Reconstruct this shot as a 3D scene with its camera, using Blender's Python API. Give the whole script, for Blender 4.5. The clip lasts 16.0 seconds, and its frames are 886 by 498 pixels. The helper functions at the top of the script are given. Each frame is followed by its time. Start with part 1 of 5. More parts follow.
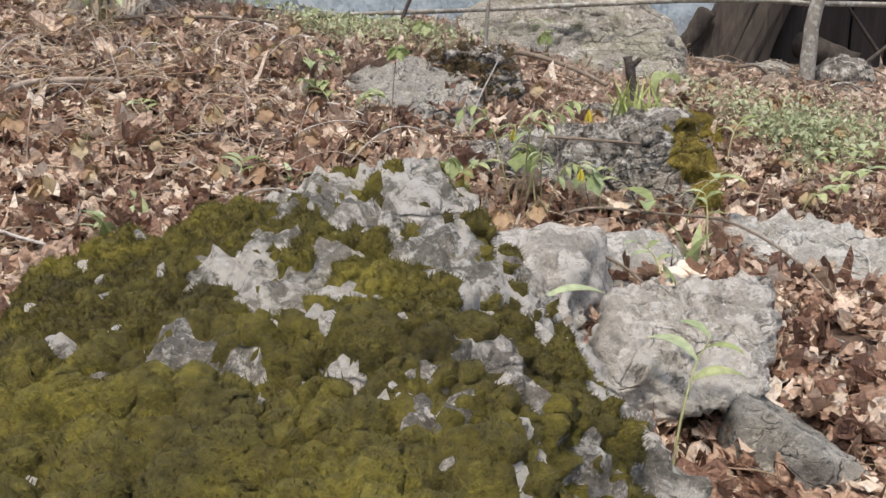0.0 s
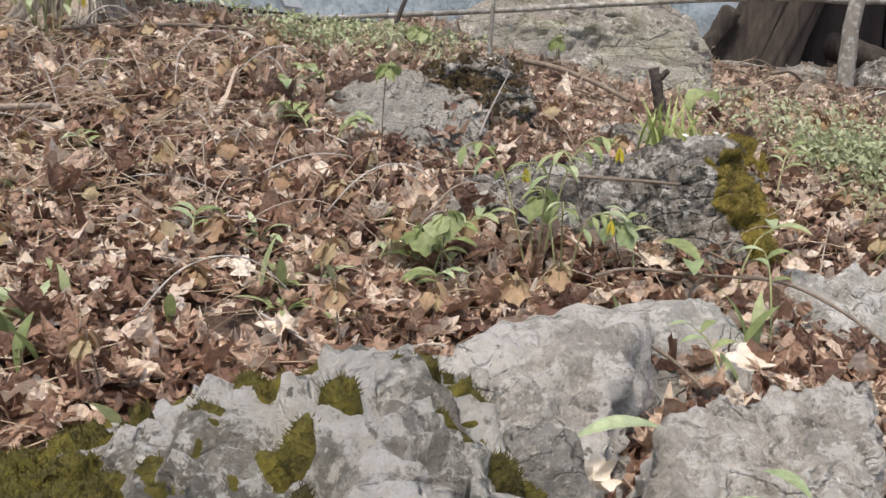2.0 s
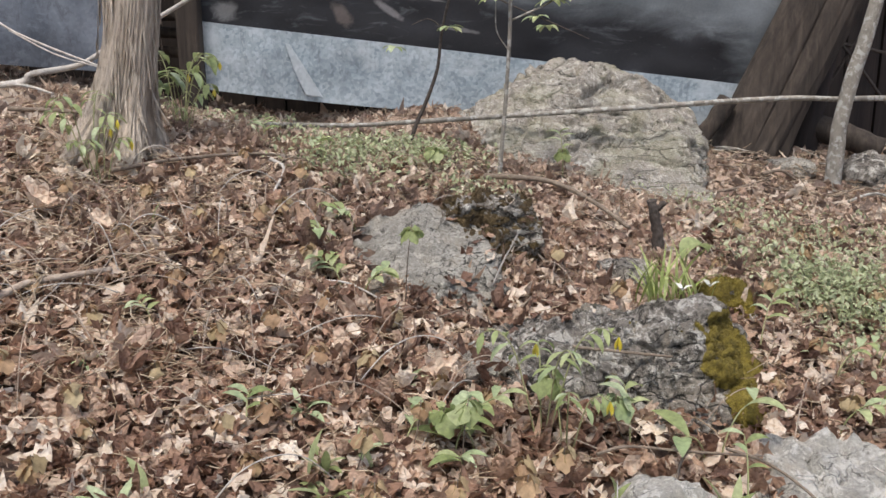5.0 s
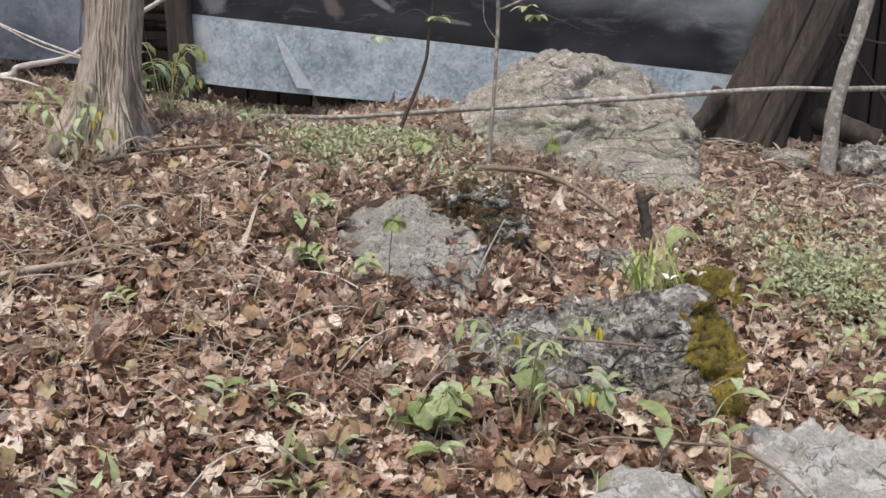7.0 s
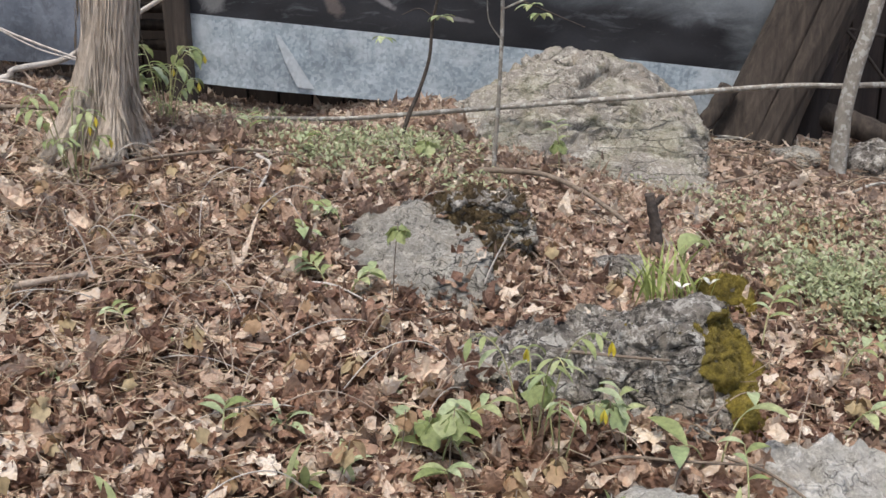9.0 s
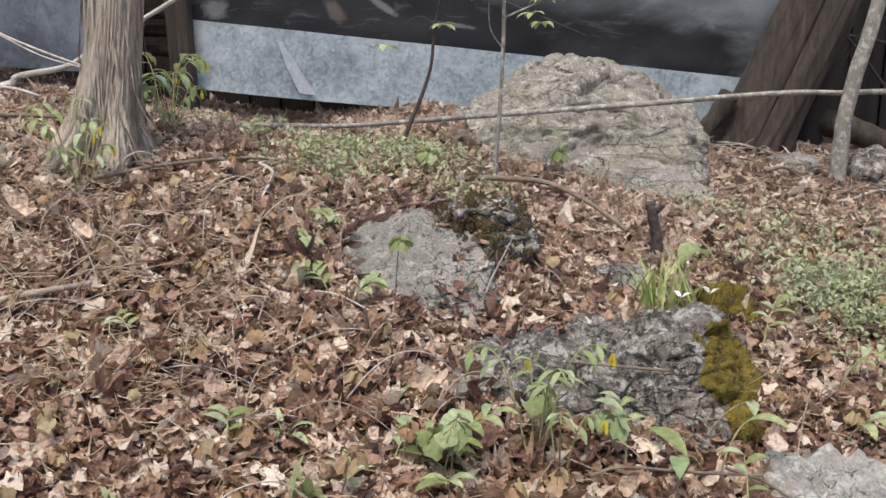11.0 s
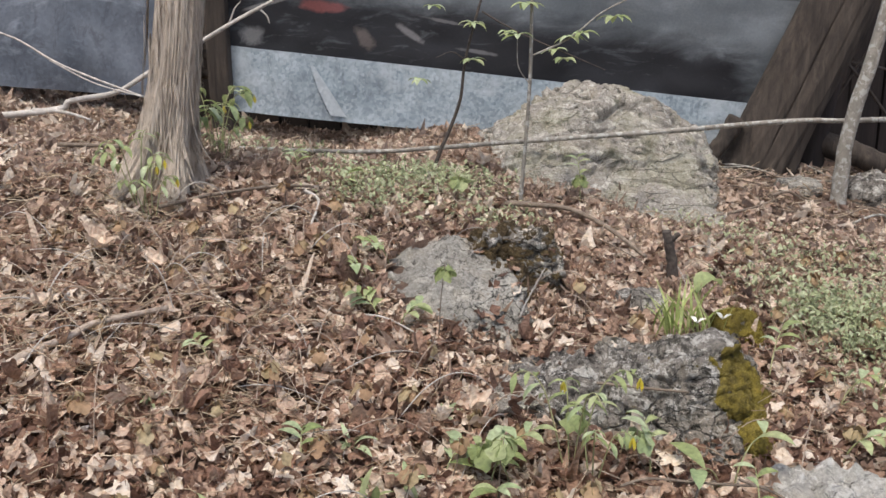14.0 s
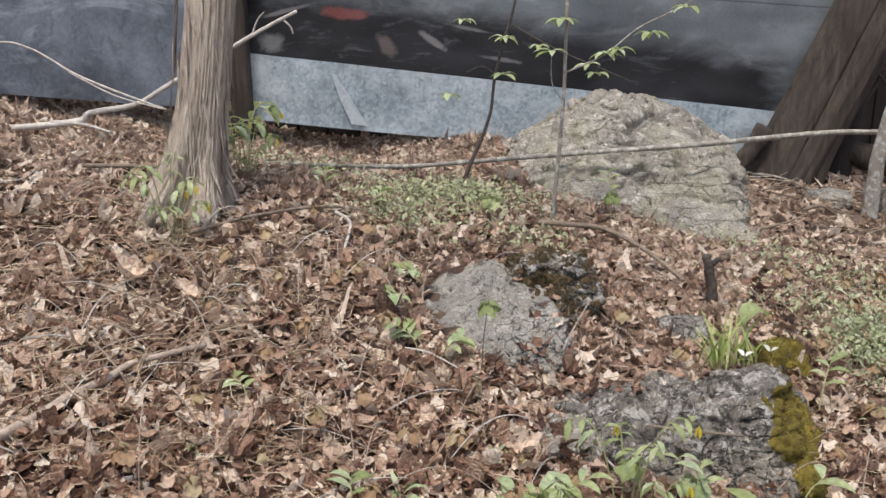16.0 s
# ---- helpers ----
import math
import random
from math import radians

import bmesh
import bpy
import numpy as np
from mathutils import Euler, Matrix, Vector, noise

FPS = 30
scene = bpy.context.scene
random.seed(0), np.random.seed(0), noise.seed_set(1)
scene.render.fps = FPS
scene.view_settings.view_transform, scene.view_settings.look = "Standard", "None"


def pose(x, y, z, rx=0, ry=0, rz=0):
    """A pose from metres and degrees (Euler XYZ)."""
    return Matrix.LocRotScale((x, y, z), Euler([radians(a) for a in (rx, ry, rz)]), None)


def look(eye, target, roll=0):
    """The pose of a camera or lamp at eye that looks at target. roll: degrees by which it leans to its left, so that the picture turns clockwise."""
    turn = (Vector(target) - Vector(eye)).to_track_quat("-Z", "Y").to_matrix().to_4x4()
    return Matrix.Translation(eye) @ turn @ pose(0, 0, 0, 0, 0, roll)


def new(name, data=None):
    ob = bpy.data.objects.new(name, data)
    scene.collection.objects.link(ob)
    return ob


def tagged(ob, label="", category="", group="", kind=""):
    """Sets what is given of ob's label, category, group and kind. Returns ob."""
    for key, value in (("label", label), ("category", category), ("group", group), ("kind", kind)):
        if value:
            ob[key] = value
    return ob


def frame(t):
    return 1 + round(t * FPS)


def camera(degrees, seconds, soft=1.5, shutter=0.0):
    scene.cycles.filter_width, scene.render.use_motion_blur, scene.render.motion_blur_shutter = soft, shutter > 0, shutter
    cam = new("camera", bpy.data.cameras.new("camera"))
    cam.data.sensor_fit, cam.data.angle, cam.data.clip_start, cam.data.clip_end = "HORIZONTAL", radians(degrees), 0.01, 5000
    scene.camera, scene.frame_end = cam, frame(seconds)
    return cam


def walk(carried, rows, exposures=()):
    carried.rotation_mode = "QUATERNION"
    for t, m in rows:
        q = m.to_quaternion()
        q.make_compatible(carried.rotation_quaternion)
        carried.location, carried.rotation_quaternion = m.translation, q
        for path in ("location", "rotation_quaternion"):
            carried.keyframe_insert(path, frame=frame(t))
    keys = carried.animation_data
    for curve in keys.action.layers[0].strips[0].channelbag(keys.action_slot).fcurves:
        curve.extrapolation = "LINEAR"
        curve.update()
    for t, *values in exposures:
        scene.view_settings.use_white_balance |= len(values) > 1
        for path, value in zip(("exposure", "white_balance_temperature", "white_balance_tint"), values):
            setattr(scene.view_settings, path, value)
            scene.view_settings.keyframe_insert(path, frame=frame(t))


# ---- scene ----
cam = camera(48.9, 16.0)
METRES, EYE, TILT, LEAN, TURN = 2.0, 0.75, -15.0, 0.0, 0.0
EXPOSURE = 0.53
ROWS = [
    (0.0, 0.0, 0.0, 0.0, 0.0, 0.0, -0.0),
    (0.5, 0.0106, 0.1102, 0.0252, 0.07, -1.27, 0.22),
    (1.0, 0.0175, 0.1955, 0.0395, 0.03, -1.12, 0.15),
    (1.5, 0.0156, 0.2202, 0.0594, 0.06, -1.03, 0.2),
    (2.0, 0.0029, 0.1996, 0.0727, 0.1, -0.61, 0.27),
    (2.5, -0.0108, 0.1707, 0.0885, 0.12, -0.57, 0.22),
    (3.0, -0.0192, 0.1451, 0.1089, 0.24, -0.65, 0.36),
    (3.5, -0.0217, 0.1263, 0.1215, 0.18, -0.67, 0.14),
    (4.0, -0.0242, 0.1136, 0.1254, 0.28, -0.61, 0.38),
    (4.5, -0.024, 0.1004, 0.1442, 0.31, -0.69, 0.33),
    (5.0, -0.0129, 0.0738, 0.2642, 0.37, -0.98, 0.23),
    (7.5, 0.0124, 0.0987, 0.2484, 0.56, -1.28, 0.43),
    (8.0, 0.0074, 0.1129, 0.2435, 0.54, -1.58, 0.35),
    (8.5, 0.008, 0.1181, 0.2551, 0.6, -1.25, 0.67),
    (9.0, 0.0074, 0.1209, 0.2773, 0.65, -1.67, 0.8),
    (11.5, 0.0058, 0.1064, 0.2954, 0.73, -1.62, 0.73),
    (12.0, -0.0129, 0.0875, 0.3138, 0.49, -2.1, 0.07),
    (12.5, -0.0429, 0.0808, 0.3114, 0.55, -2.1, 0.14),
    (13.0, -0.0579, 0.0843, 0.3256, 0.68, -1.44, 0.94),
    (13.5, -0.0466, 0.0278, 0.3156, 0.83, -1.16, 1.21),
    (14.0, -0.0474, -0.0167, 0.3392, 0.66, -1.91, 0.39),
    (14.5, -0.0577, -0.0323, 0.3573, 0.76, -1.93, 0.85),
    (15.0, -0.0923, -0.0124, 0.3885, 0.46, -4.33, -0.27),
    (15.5, -0.1101, 0.0044, 0.4043, 0.45, -2.37, 0.63),
    (16.0, -0.1091, 0.0179, 0.4073, 0.49, -2.97, 0.4),
]
walk(cam, [(t, pose(0, 0, EYE, TILT, LEAN, TURN) @ pose(METRES * x, METRES * y, METRES * z, 90 + pitch, roll, yaw)) for t, x, y, z, yaw, pitch, roll in ROWS], exposures=[(t, EXPOSURE + e, warm, 10) for t, e, warm in ((0.0, 0.03, 6640), (0.5, 0.06, 6640), (1.0, 0.09, 6640), (1.5, 0.01, 6620), (2.0, -0.04, 6600), (3.0, -0.04, 6570), (5.0, -0.10, 6500), (16.0, -0.10, 6500))])


# ---- world and sun: bright overcast woodland light ----
SUN_ELEV, SUN_ROT = 70.0, 200.0
world = bpy.data.worlds.new("world")
scene.world = world
world.use_nodes = True
wn = world.node_tree.nodes
sky = wn.new("ShaderNodeTexSky")
sky.sky_type = "NISHITA"
sky.sun_disc = False
sky.sun_elevation, sky.sun_rotation = radians(SUN_ELEV), radians(SUN_ROT)
sky.air_density, sky.dust_density = 1.0, 4.0
wn["Background"].inputs[1].default_value = 0.15
world.node_tree.links.new(sky.outputs[0], wn["Background"].inputs[0])
sun_data = bpy.data.lights.new("sun", "SUN")
sun_data.energy, sun_data.angle, sun_data.color = 1.8, radians(12), (1.0, 0.95, 0.88)
sun = new("sun", sun_data)
sun_dir = Vector((math.sin(radians(SUN_ROT)) * math.cos(radians(SUN_ELEV)), math.cos(radians(SUN_ROT)) * math.cos(radians(SUN_ELEV)), math.sin(radians(SUN_ELEV))))
sun.matrix_world = look(sun_dir * 20, (0, 0, 0))

# ---- noise on arrays of points ----
_rng = np.random.default_rng(7)
_PERM = np.concatenate([_rng.permutation(256)] * 3)
_GRAD = _rng.normal(size=(256, 3))
_GRAD /= np.linalg.norm(_GRAD, axis=1, keepdims=True)


def perlin(p, seed=0):
    p = np.asarray(p, float) + seed * 17.31
    i = np.floor(p).astype(int)
    f = p - i
    u = f * f * f * (f * (f * 6 - 15) + 10)
    out = np.zeros(p.shape[:-1])
    for cx in (0, 1):
        for cy in (0, 1):
            for cz in (0, 1):
                h = _PERM[(_PERM[(_PERM[(i[..., 0] + cx) & 255] + i[..., 1] + cy) & 255] + i[..., 2] + cz) & 255]
                d = (_GRAD[h] * (f - (cx, cy, cz))).sum(-1)
                w = (u[..., 0] if cx else 1 - u[..., 0]) * (u[..., 1] if cy else 1 - u[..., 1]) * (u[..., 2] if cz else 1 - u[..., 2])
                out += w * d
    return out * 1.6


def fbm(p, octaves=4, seed=0):
    p = np.asarray(p, float)
    return sum(perlin(p * 2.03**k, seed + k) * 0.5**k for k in range(octaves))


def smooth01(x, a, b):
    t = np.clip((np.asarray(x, float) - a) / (b - a), 0, 1)
    return t * t * (3 - 2 * t)


def H(x, y):
    """Height of the soil."""
    x, y = np.clip(np.asarray(x, float), -2.6, 2.0), np.clip(np.asarray(y, float), 0.6, 5.3)
    d = y - 3
    z = 0.4214 - 0.1545 * x + 0.157 * d + 0.0227 * x * x - 0.0282 * x * d - 0.0239 * d * d - 0.0098 * d**3 + 0.0117 * x * d * d
    q = np.stack([x, y, 0 * x], -1)
    z = z - 0.20 * smooth01(y, 3.6, 4.6) * smooth01(-x, 0.0, 0.8) * (1 - smooth01(-x, 1.3, 1.8))
    z = z - 0.28 * smooth01(-x, 1.1, 2.0) * smooth01(y, 3.1, 4.3)
    z = z - 0.055 * np.exp(-(((x - 0.78) / 0.34) ** 2) - ((y - 3.98) / 0.26) ** 2)
    return z - 0.012 + 0.022 * perlin(q * 2.2, 3) + 0.012 * perlin(q * 6.5, 5)


# ---- materials ----
def material(name, rough=0.8, metal=0.0):
    m = bpy.data.materials.new(name)
    m.use_nodes = True
    b = m.node_tree.nodes["Principled BSDF"]
    b.inputs["Roughness"].default_value, b.inputs["Metallic"].default_value = rough, metal
    return m, m.node_tree.nodes, m.node_tree.links, b


def noise_node(n, l, co, scale, detail=6, rough=0.6, distort=0.0):
    t = n.new("ShaderNodeTexNoise")
    t.inputs["Scale"].default_value, t.inputs["Detail"].default_value = scale, detail
    t.inputs["Roughness"].default_value, t.inputs["Distortion"].default_value = rough, distort
    l.new(co, t.inputs["Vector"])
    return t.outputs["Fac"]


def ramp(n, l, fac, stops):
    r = n.new("ShaderNodeValToRGB")
    while len(r.color_ramp.elements) < len(stops):
        r.color_ramp.elements.new(0.5)
    for e, (p, c) in zip(r.color_ramp.elements, stops):
        e.position, e.color = p, (*c, 1) if len(c) == 3 else c
    l.new(fac, r.inputs[0])
    return r.outputs[0]


def mix(n, l, fac, a, b, mode="MIX"):
    x = n.new("ShaderNodeMix")
    x.data_type, x.blend_type = "RGBA", mode
    for sock, v in ((x.inputs[0], fac), (x.inputs[6], a), (x.inputs[7], b)):
        if isinstance(v, (int, float)):
            sock.default_value = v
        elif isinstance(v, tuple):
            sock.default_value = (*v, 1)
        else:
            l.new(v, sock)
    return x.outputs[2]


def bump(n, l, b, height, strength=0.5, dist=0.01):
    u = n.new("ShaderNodeBump")
    u.inputs["Strength"].default_value, u.inputs["Distance"].default_value = strength, dist
    l.new(height, u.inputs["Height"])
    l.new(u.outputs[0], b.inputs["Normal"])


def coords(n, l, kind="Object", scale=(1, 1, 1)):
    c = n.new("ShaderNodeTexCoord")
    m = n.new("ShaderNodeMapping")
    m.inputs["Scale"].default_value = scale
    l.new(c.outputs[kind], m.inputs[0])
    return m.outputs[0]


BW = ((0, 0, 0), (1, 1, 1))


def rock_material(name, base, dark, pale, pale_at=0.56, dark_at=0.42, green=0.0, warm=0.3, scale=1.0, seam=(5.0, 1.0, 1.0, 2.4), seam_dark=0.8, blotch=None):
    """Weathered limestone or gneiss: mottled grey, crisp pale lichen, dark crusts, fine pits."""
    m, n, l, b = material(name, 0.85)
    co = coords(n, l)
    big = noise_node(n, l, co, 4.5 * scale, 6, 0.65)
    mid = noise_node(n, l, co, 15 * scale, 12, 0.78, 0.25)
    fine = noise_node(n, l, co, 110 * scale, 6, 0.75)
    lich = noise_node(n, l, co, 21 * scale, 12, 0.78, 0.2)
    col = mix(n, l, ramp(n, l, big, [(0.3, BW[0]), (0.7, BW[1])]), tuple(c * 0.62 for c in base), tuple(c * 1.3 for c in base))
    col = mix(n, l, ramp(n, l, noise_node(n, l, co, 8 * scale, 5, 0.7), [(0.5, BW[0]), (0.68, (warm,) * 3)]), col, (base[0] * 1.05, base[1] * 0.86, base[2] * 0.66))
    col = mix(n, l, ramp(n, l, mid, [(dark_at - 0.03, (0.95,) * 3), (dark_at + 0.02, BW[0])]), col, dark)
    col = mix(n, l, ramp(n, l, lich, [(pale_at, BW[0]), (pale_at + 0.035, (0.9,) * 3)]), col, pale)
    if blotch:
        for size, at, tone in blotch:
            col = mix(n, l, ramp(n, l, noise_node(n, l, co, size, 10, 0.72, 0.4), [(at, BW[0]), (at + 0.04, (0.85,) * 3)]), col, tone)
    if green:
        col = mix(n, l, ramp(n, l, noise_node(n, l, co, 4.3 * scale, 8, 0.75), [(0.47, BW[0]), (0.6, (green,) * 3)]), col, (0.17, 0.185, 0.085))
    col = mix(n, l, 0.6, col, ramp(n, l, fine, [(0.28, (0.2,) * 3), (0.72, (0.98,) * 3)]), "OVERLAY")
    # dirt-filled cracks that wander through the stone
    warp = n.new("ShaderNodeTexNoise")
    warp.inputs["Scale"].default_value, warp.inputs["Detail"].default_value = 7.0, 5
    l.new(co, warp.inputs["Vector"])
    add = n.new("ShaderNodeVectorMath")
    add.operation = "MULTIPLY_ADD"
    add.inputs[1].default_value = (0.22, 0.22, 0.22)
    l.new(warp.outputs["Color"], add.inputs[0])
    l.new(coords(n, l, "Object", seam[1:]), add.inputs[2])
    vor = n.new("ShaderNodeTexVoronoi")
    vor.feature = "DISTANCE_TO_EDGE"
    vor.inputs["Scale"].default_value = seam[0]
    l.new(add.outputs[0], vor.inputs["Vector"])
    gap = ramp(n, l, vor.outputs["Distance"], [(0.006, BW[1]), (0.03, BW[0])])
    some = ramp(n, l, noise_node(n, l, co, 6, 3), [(0.42, BW[0]), (0.55, (seam_dark,) * 3)])
    line = mix(n, l, 1.0, gap, some, "MULTIPLY")
    col = mix(n, l, line, col, tuple(c * 0.35 for c in dark))
    l.new(col, b.inputs["Base Color"])
    h = mix(n, l, 0.45, mid, fine)
    h = mix(n, l, line, h, (0.0, 0.0, 0.0))
    bump(n, l, b, h, 1.0, 0.035)
    return m


M_ROCK = rock_material("grey_rock", (0.56, 0.515, 0.445), (0.16, 0.142, 0.115), (0.80, 0.76, 0.68), 0.515, 0.42, seam=(7.0, 1.0, 1.4, 2.0), seam_dark=0.5, blotch=[(7, 0.50, (0.80, 0.755, 0.675)), (26, 0.59, (0.24, 0.215, 0.18)), (90, 0.59, (0.26, 0.235, 0.20))])
M_ROCK_MOSSY = rock_material("lichen_rock", (0.24, 0.225, 0.19), (0.06, 0.055, 0.045), (0.52, 0.50, 0.44), 0.54, 0.42, 0.10, 0.3, 1.2, (9.0, 1.0, 1.0, 1.6), 0.5,
                             blotch=[(17, 0.52, (0.33, 0.295, 0.25)), (38, 0.57, (0.13, 0.115, 0.092)), (90, 0.57, (0.42, 0.38, 0.32)), (11, 0.475, (0.87, 0.82, 0.73)), (26, 0.56, (0.36, 0.32, 0.27)), (42, 0.555, (0.88, 0.84, 0.75)), (64, 0.61, (0.12, 0.105, 0.08)), (150, 0.60, (0.86, 0.82, 0.74))])
M_ROCK_DARK = rock_material("dark_crusted_rock", (0.27, 0.243, 0.21), (0.030, 0.026, 0.021), (0.60, 0.57, 0.51), 0.54, 0.455, 0.10, 0.3, 0.9, (9.0, 1.0, 1.0, 2.2), 0.9,
                            blotch=[(13, 0.545, (0.60, 0.57, 0.51)), (24, 0.54, (0.06, 0.053, 0.043)), (40, 0.58, (0.74, 0.71, 0.64)), (90, 0.60, (0.045, 0.04, 0.034))])
M_ROCK_BIG = rock_material("layered_rock", (0.40, 0.365, 0.315), (0.09, 0.078, 0.062), (0.64, 0.61, 0.53), 0.53, 0.42, 0.42, 0.25, 1.0, (4.2, 1.0, 1.3, 4.6), 0.6, blotch=[(24, 0.60, (0.62, 0.60, 0.53)), (9, 0.60, (0.15, 0.14, 0.11))])
M_ROCK_PALE = rock_material("pale_rock", (0.38, 0.36, 0.315), (0.10, 0.093, 0.08), (0.52, 0.50, 0.44), 0.54, 0.43, seam=(14.0, 1.0, 1.6, 2.0), seam_dark=0.9, blotch=[(30, 0.60, (0.16, 0.15, 0.13)), (70, 0.61, (0.56, 0.54, 0.48))])
M_ROCK_WHITE = rock_material("chalky_rock", (0.55, 0.525, 0.47), (0.15, 0.138, 0.115), (0.80, 0.77, 0.70), 0.515, 0.41, seam=(9.0, 1.0, 1.3, 2.0), seam_dark=0.6)


def moss_material(name, a, c, e):
    m, n, l, b = material(name, 0.95)
    co = coords(n, l)
    f = noise_node(n, l, co, 10, 10, 0.75)
    g = noise_node(n, l, co, 140, 6, 0.75)
    col = ramp(n, l, f, [(0.32, a), (0.5, c), (0.68, e)])
    col = mix(n, l, 0.7, col, ramp(n, l, g, [(0.3, (0.15,) * 3), (0.7, (0.9,) * 3)]), "OVERLAY")
    l.new(col, b.inputs["Base Color"])
    bump(n, l, b, g, 1.0, 0.01)
    return m


M_MOSS = moss_material("moss", (0.046, 0.036, 0.008), (0.128, 0.106, 0.015), (0.265, 0.225, 0.030))
M_MOSS_YELLOW = moss_material("yellow_moss", (0.075, 0.057, 0.012), (0.205, 0.158, 0.025), (0.34, 0.265, 0.045))
M_MOSS_DARK = moss_material("dry_moss", (0.05, 0.034, 0.017), (0.115, 0.08, 0.037), (0.20, 0.145, 0.06))


def leaf_material(name, stops, rough=0.75, through_light=0.15, island=True, scale=60, crumple=False, pale_y=None):
    m, n, l, b = material(name, rough)
    if island:
        g = n.new("ShaderNodeNewGeometry")
        rnd = g.outputs["Random Per Island"]
    else:
        g = n.new("ShaderNodeObjectInfo")
        rnd = g.outputs["Random"]
    co = coords(n, l)
    f = noise_node(n, l, co, scale, 5, 0.65)
    col = ramp(n, l, rnd, stops)
    col = mix(n, l, 0.55, col, ramp(n, l, f, [(0.3, (0.22,) * 3), (0.7, (0.78,) * 3)]), "OVERLAY")
    # colour shifts patchily to a paler tan between the two y values
    if pale_y:
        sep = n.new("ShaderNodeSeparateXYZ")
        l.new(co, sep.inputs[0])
        rear = n.new("ShaderNodeMapRange")
        rear.inputs["From Min"].default_value, rear.inputs["From Max"].default_value = pale_y[0], pale_y[1]
        rear.inputs["To Max"].default_value = 0.5
        l.new(sep.outputs["Y"], rear.inputs["Value"])
        part_ = mix(n, l, 1.0, rear.outputs[0], ramp(n, l, noise_node(n, l, co, 3.0, 4), [(0.35, (0.5,) * 3), (0.6, BW[1])]), "MULTIPLY")
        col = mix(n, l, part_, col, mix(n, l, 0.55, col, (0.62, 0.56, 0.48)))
    l.new(col, b.inputs["Base Color"])
    if crumple:
        k = noise_node(n, l, co, scale * 0.9, 3, 0.5, 1.5)
        vein = n.new("ShaderNodeTexVoronoi")
        vein.feature = "DISTANCE_TO_EDGE"
        vein.inputs["Scale"].default_value = scale * 1.2
        l.new(co, vein.inputs["Vector"])
        h = mix(n, l, 0.5, mix(n, l, 0.4, k, f), vein.outputs["Distance"])
        bump(n, l, b, h, 1.0, 0.018)
    else:
        bump(n, l, b, f, 0.5, 0.004)
    if through_light:
        t = n.new("ShaderNodeBsdfTranslucent")
        l.new(col, t.inputs[0])
        s = n.new("ShaderNodeMixShader")
        s.inputs[0].default_value = through_light
        l.new(b.outputs[0], s.inputs[1])
        l.new(t.outputs[0], s.inputs[2])
        l.new(s.outputs[0], n["Material Output"].inputs[0])
    return m


DEAD = [(0.0, (0.13, 0.07, 0.048)), (0.18, (0.215, 0.118, 0.079)), (0.36, (0.338, 0.204, 0.136)), (0.54, (0.462, 0.31, 0.218)), (0.70, (0.60, 0.438, 0.325)), (0.83, (0.745, 0.60, 0.47)), (1.0, (0.85, 0.745, 0.61))]
# litter colour gets paler from y 2.2 to 3.9
M_LITTER = leaf_material("dead_leaves", DEAD, 0.6, 0.33, crumple=True, pale_y=(2.2, 3.9))
M_LEAF_PIECE = leaf_material("dead_leaf", [(p, tuple(0.95 * c for c in col)) for p, col in DEAD], 0.6, island=False, scale=2.6, crumple=True)
M_SEEDLING = leaf_material("wilted_seedling_leaf", [(0, (0.33, 0.21, 0.12)), (0.4, (0.40, 0.27, 0.155)), (0.75, (0.38, 0.29, 0.155)), (1, (0.43, 0.35, 0.21))], 0.7, 0.25, False)
M_GREEN = leaf_material("fresh_leaf", [(0, (0.25, 0.31, 0.12)), (0.5, (0.35, 0.41, 0.18)), (1, (0.46, 0.51, 0.27))], 0.5, 0.42, False)
M_SEDGE = leaf_material("sedge_leaf", [(0, (0.24, 0.30, 0.08)), (0.5, (0.38, 0.45, 0.15)), (1, (0.52, 0.56, 0.26))], 0.5, 0.4, False)
M_PALEGREEN = leaf_material("pale_leaf", [(0, (0.28, 0.35, 0.17)), (1, (0.42, 0.48, 0.29))], 0.5, 0.25, False)
M_COVER = leaf_material("ground_cover_leaf", [(0, (0.29, 0.32, 0.17)), (0.5, (0.39, 0.43, 0.25)), (1, (0.50, 0.53, 0.35))], 0.6, 0.35)
M_YELLOW = leaf_material("yellow_petal", [(0, (0.62, 0.50, 0.04)), (1, (0.70, 0.62, 0.10))], 0.5, 0.3, False)
M_WHITE = leaf_material("white_petal", [(0, (0.72, 0.72, 0.66)), (1, (0.78, 0.78, 0.72))], 0.5, 0.2, False)
M_SIGHT = leaf_material("bleached_leaf", [(0, (0.70, 0.61, 0.48)), (1, (0.76, 0.68, 0.56))], 0.7, 0.2, False)
M_STEM = leaf_material("green_stem", [(0, (0.22, 0.24, 0.10)), (1, (0.34, 0.33, 0.17))], 0.6, 0.0, False)
M_DRYSTEM = leaf_material("dry_stem", [(0, (0.22, 0.15, 0.09)), (0.5, (0.38, 0.29, 0.19)), (1, (0.55, 0.46, 0.34))], 0.8, 0.0)


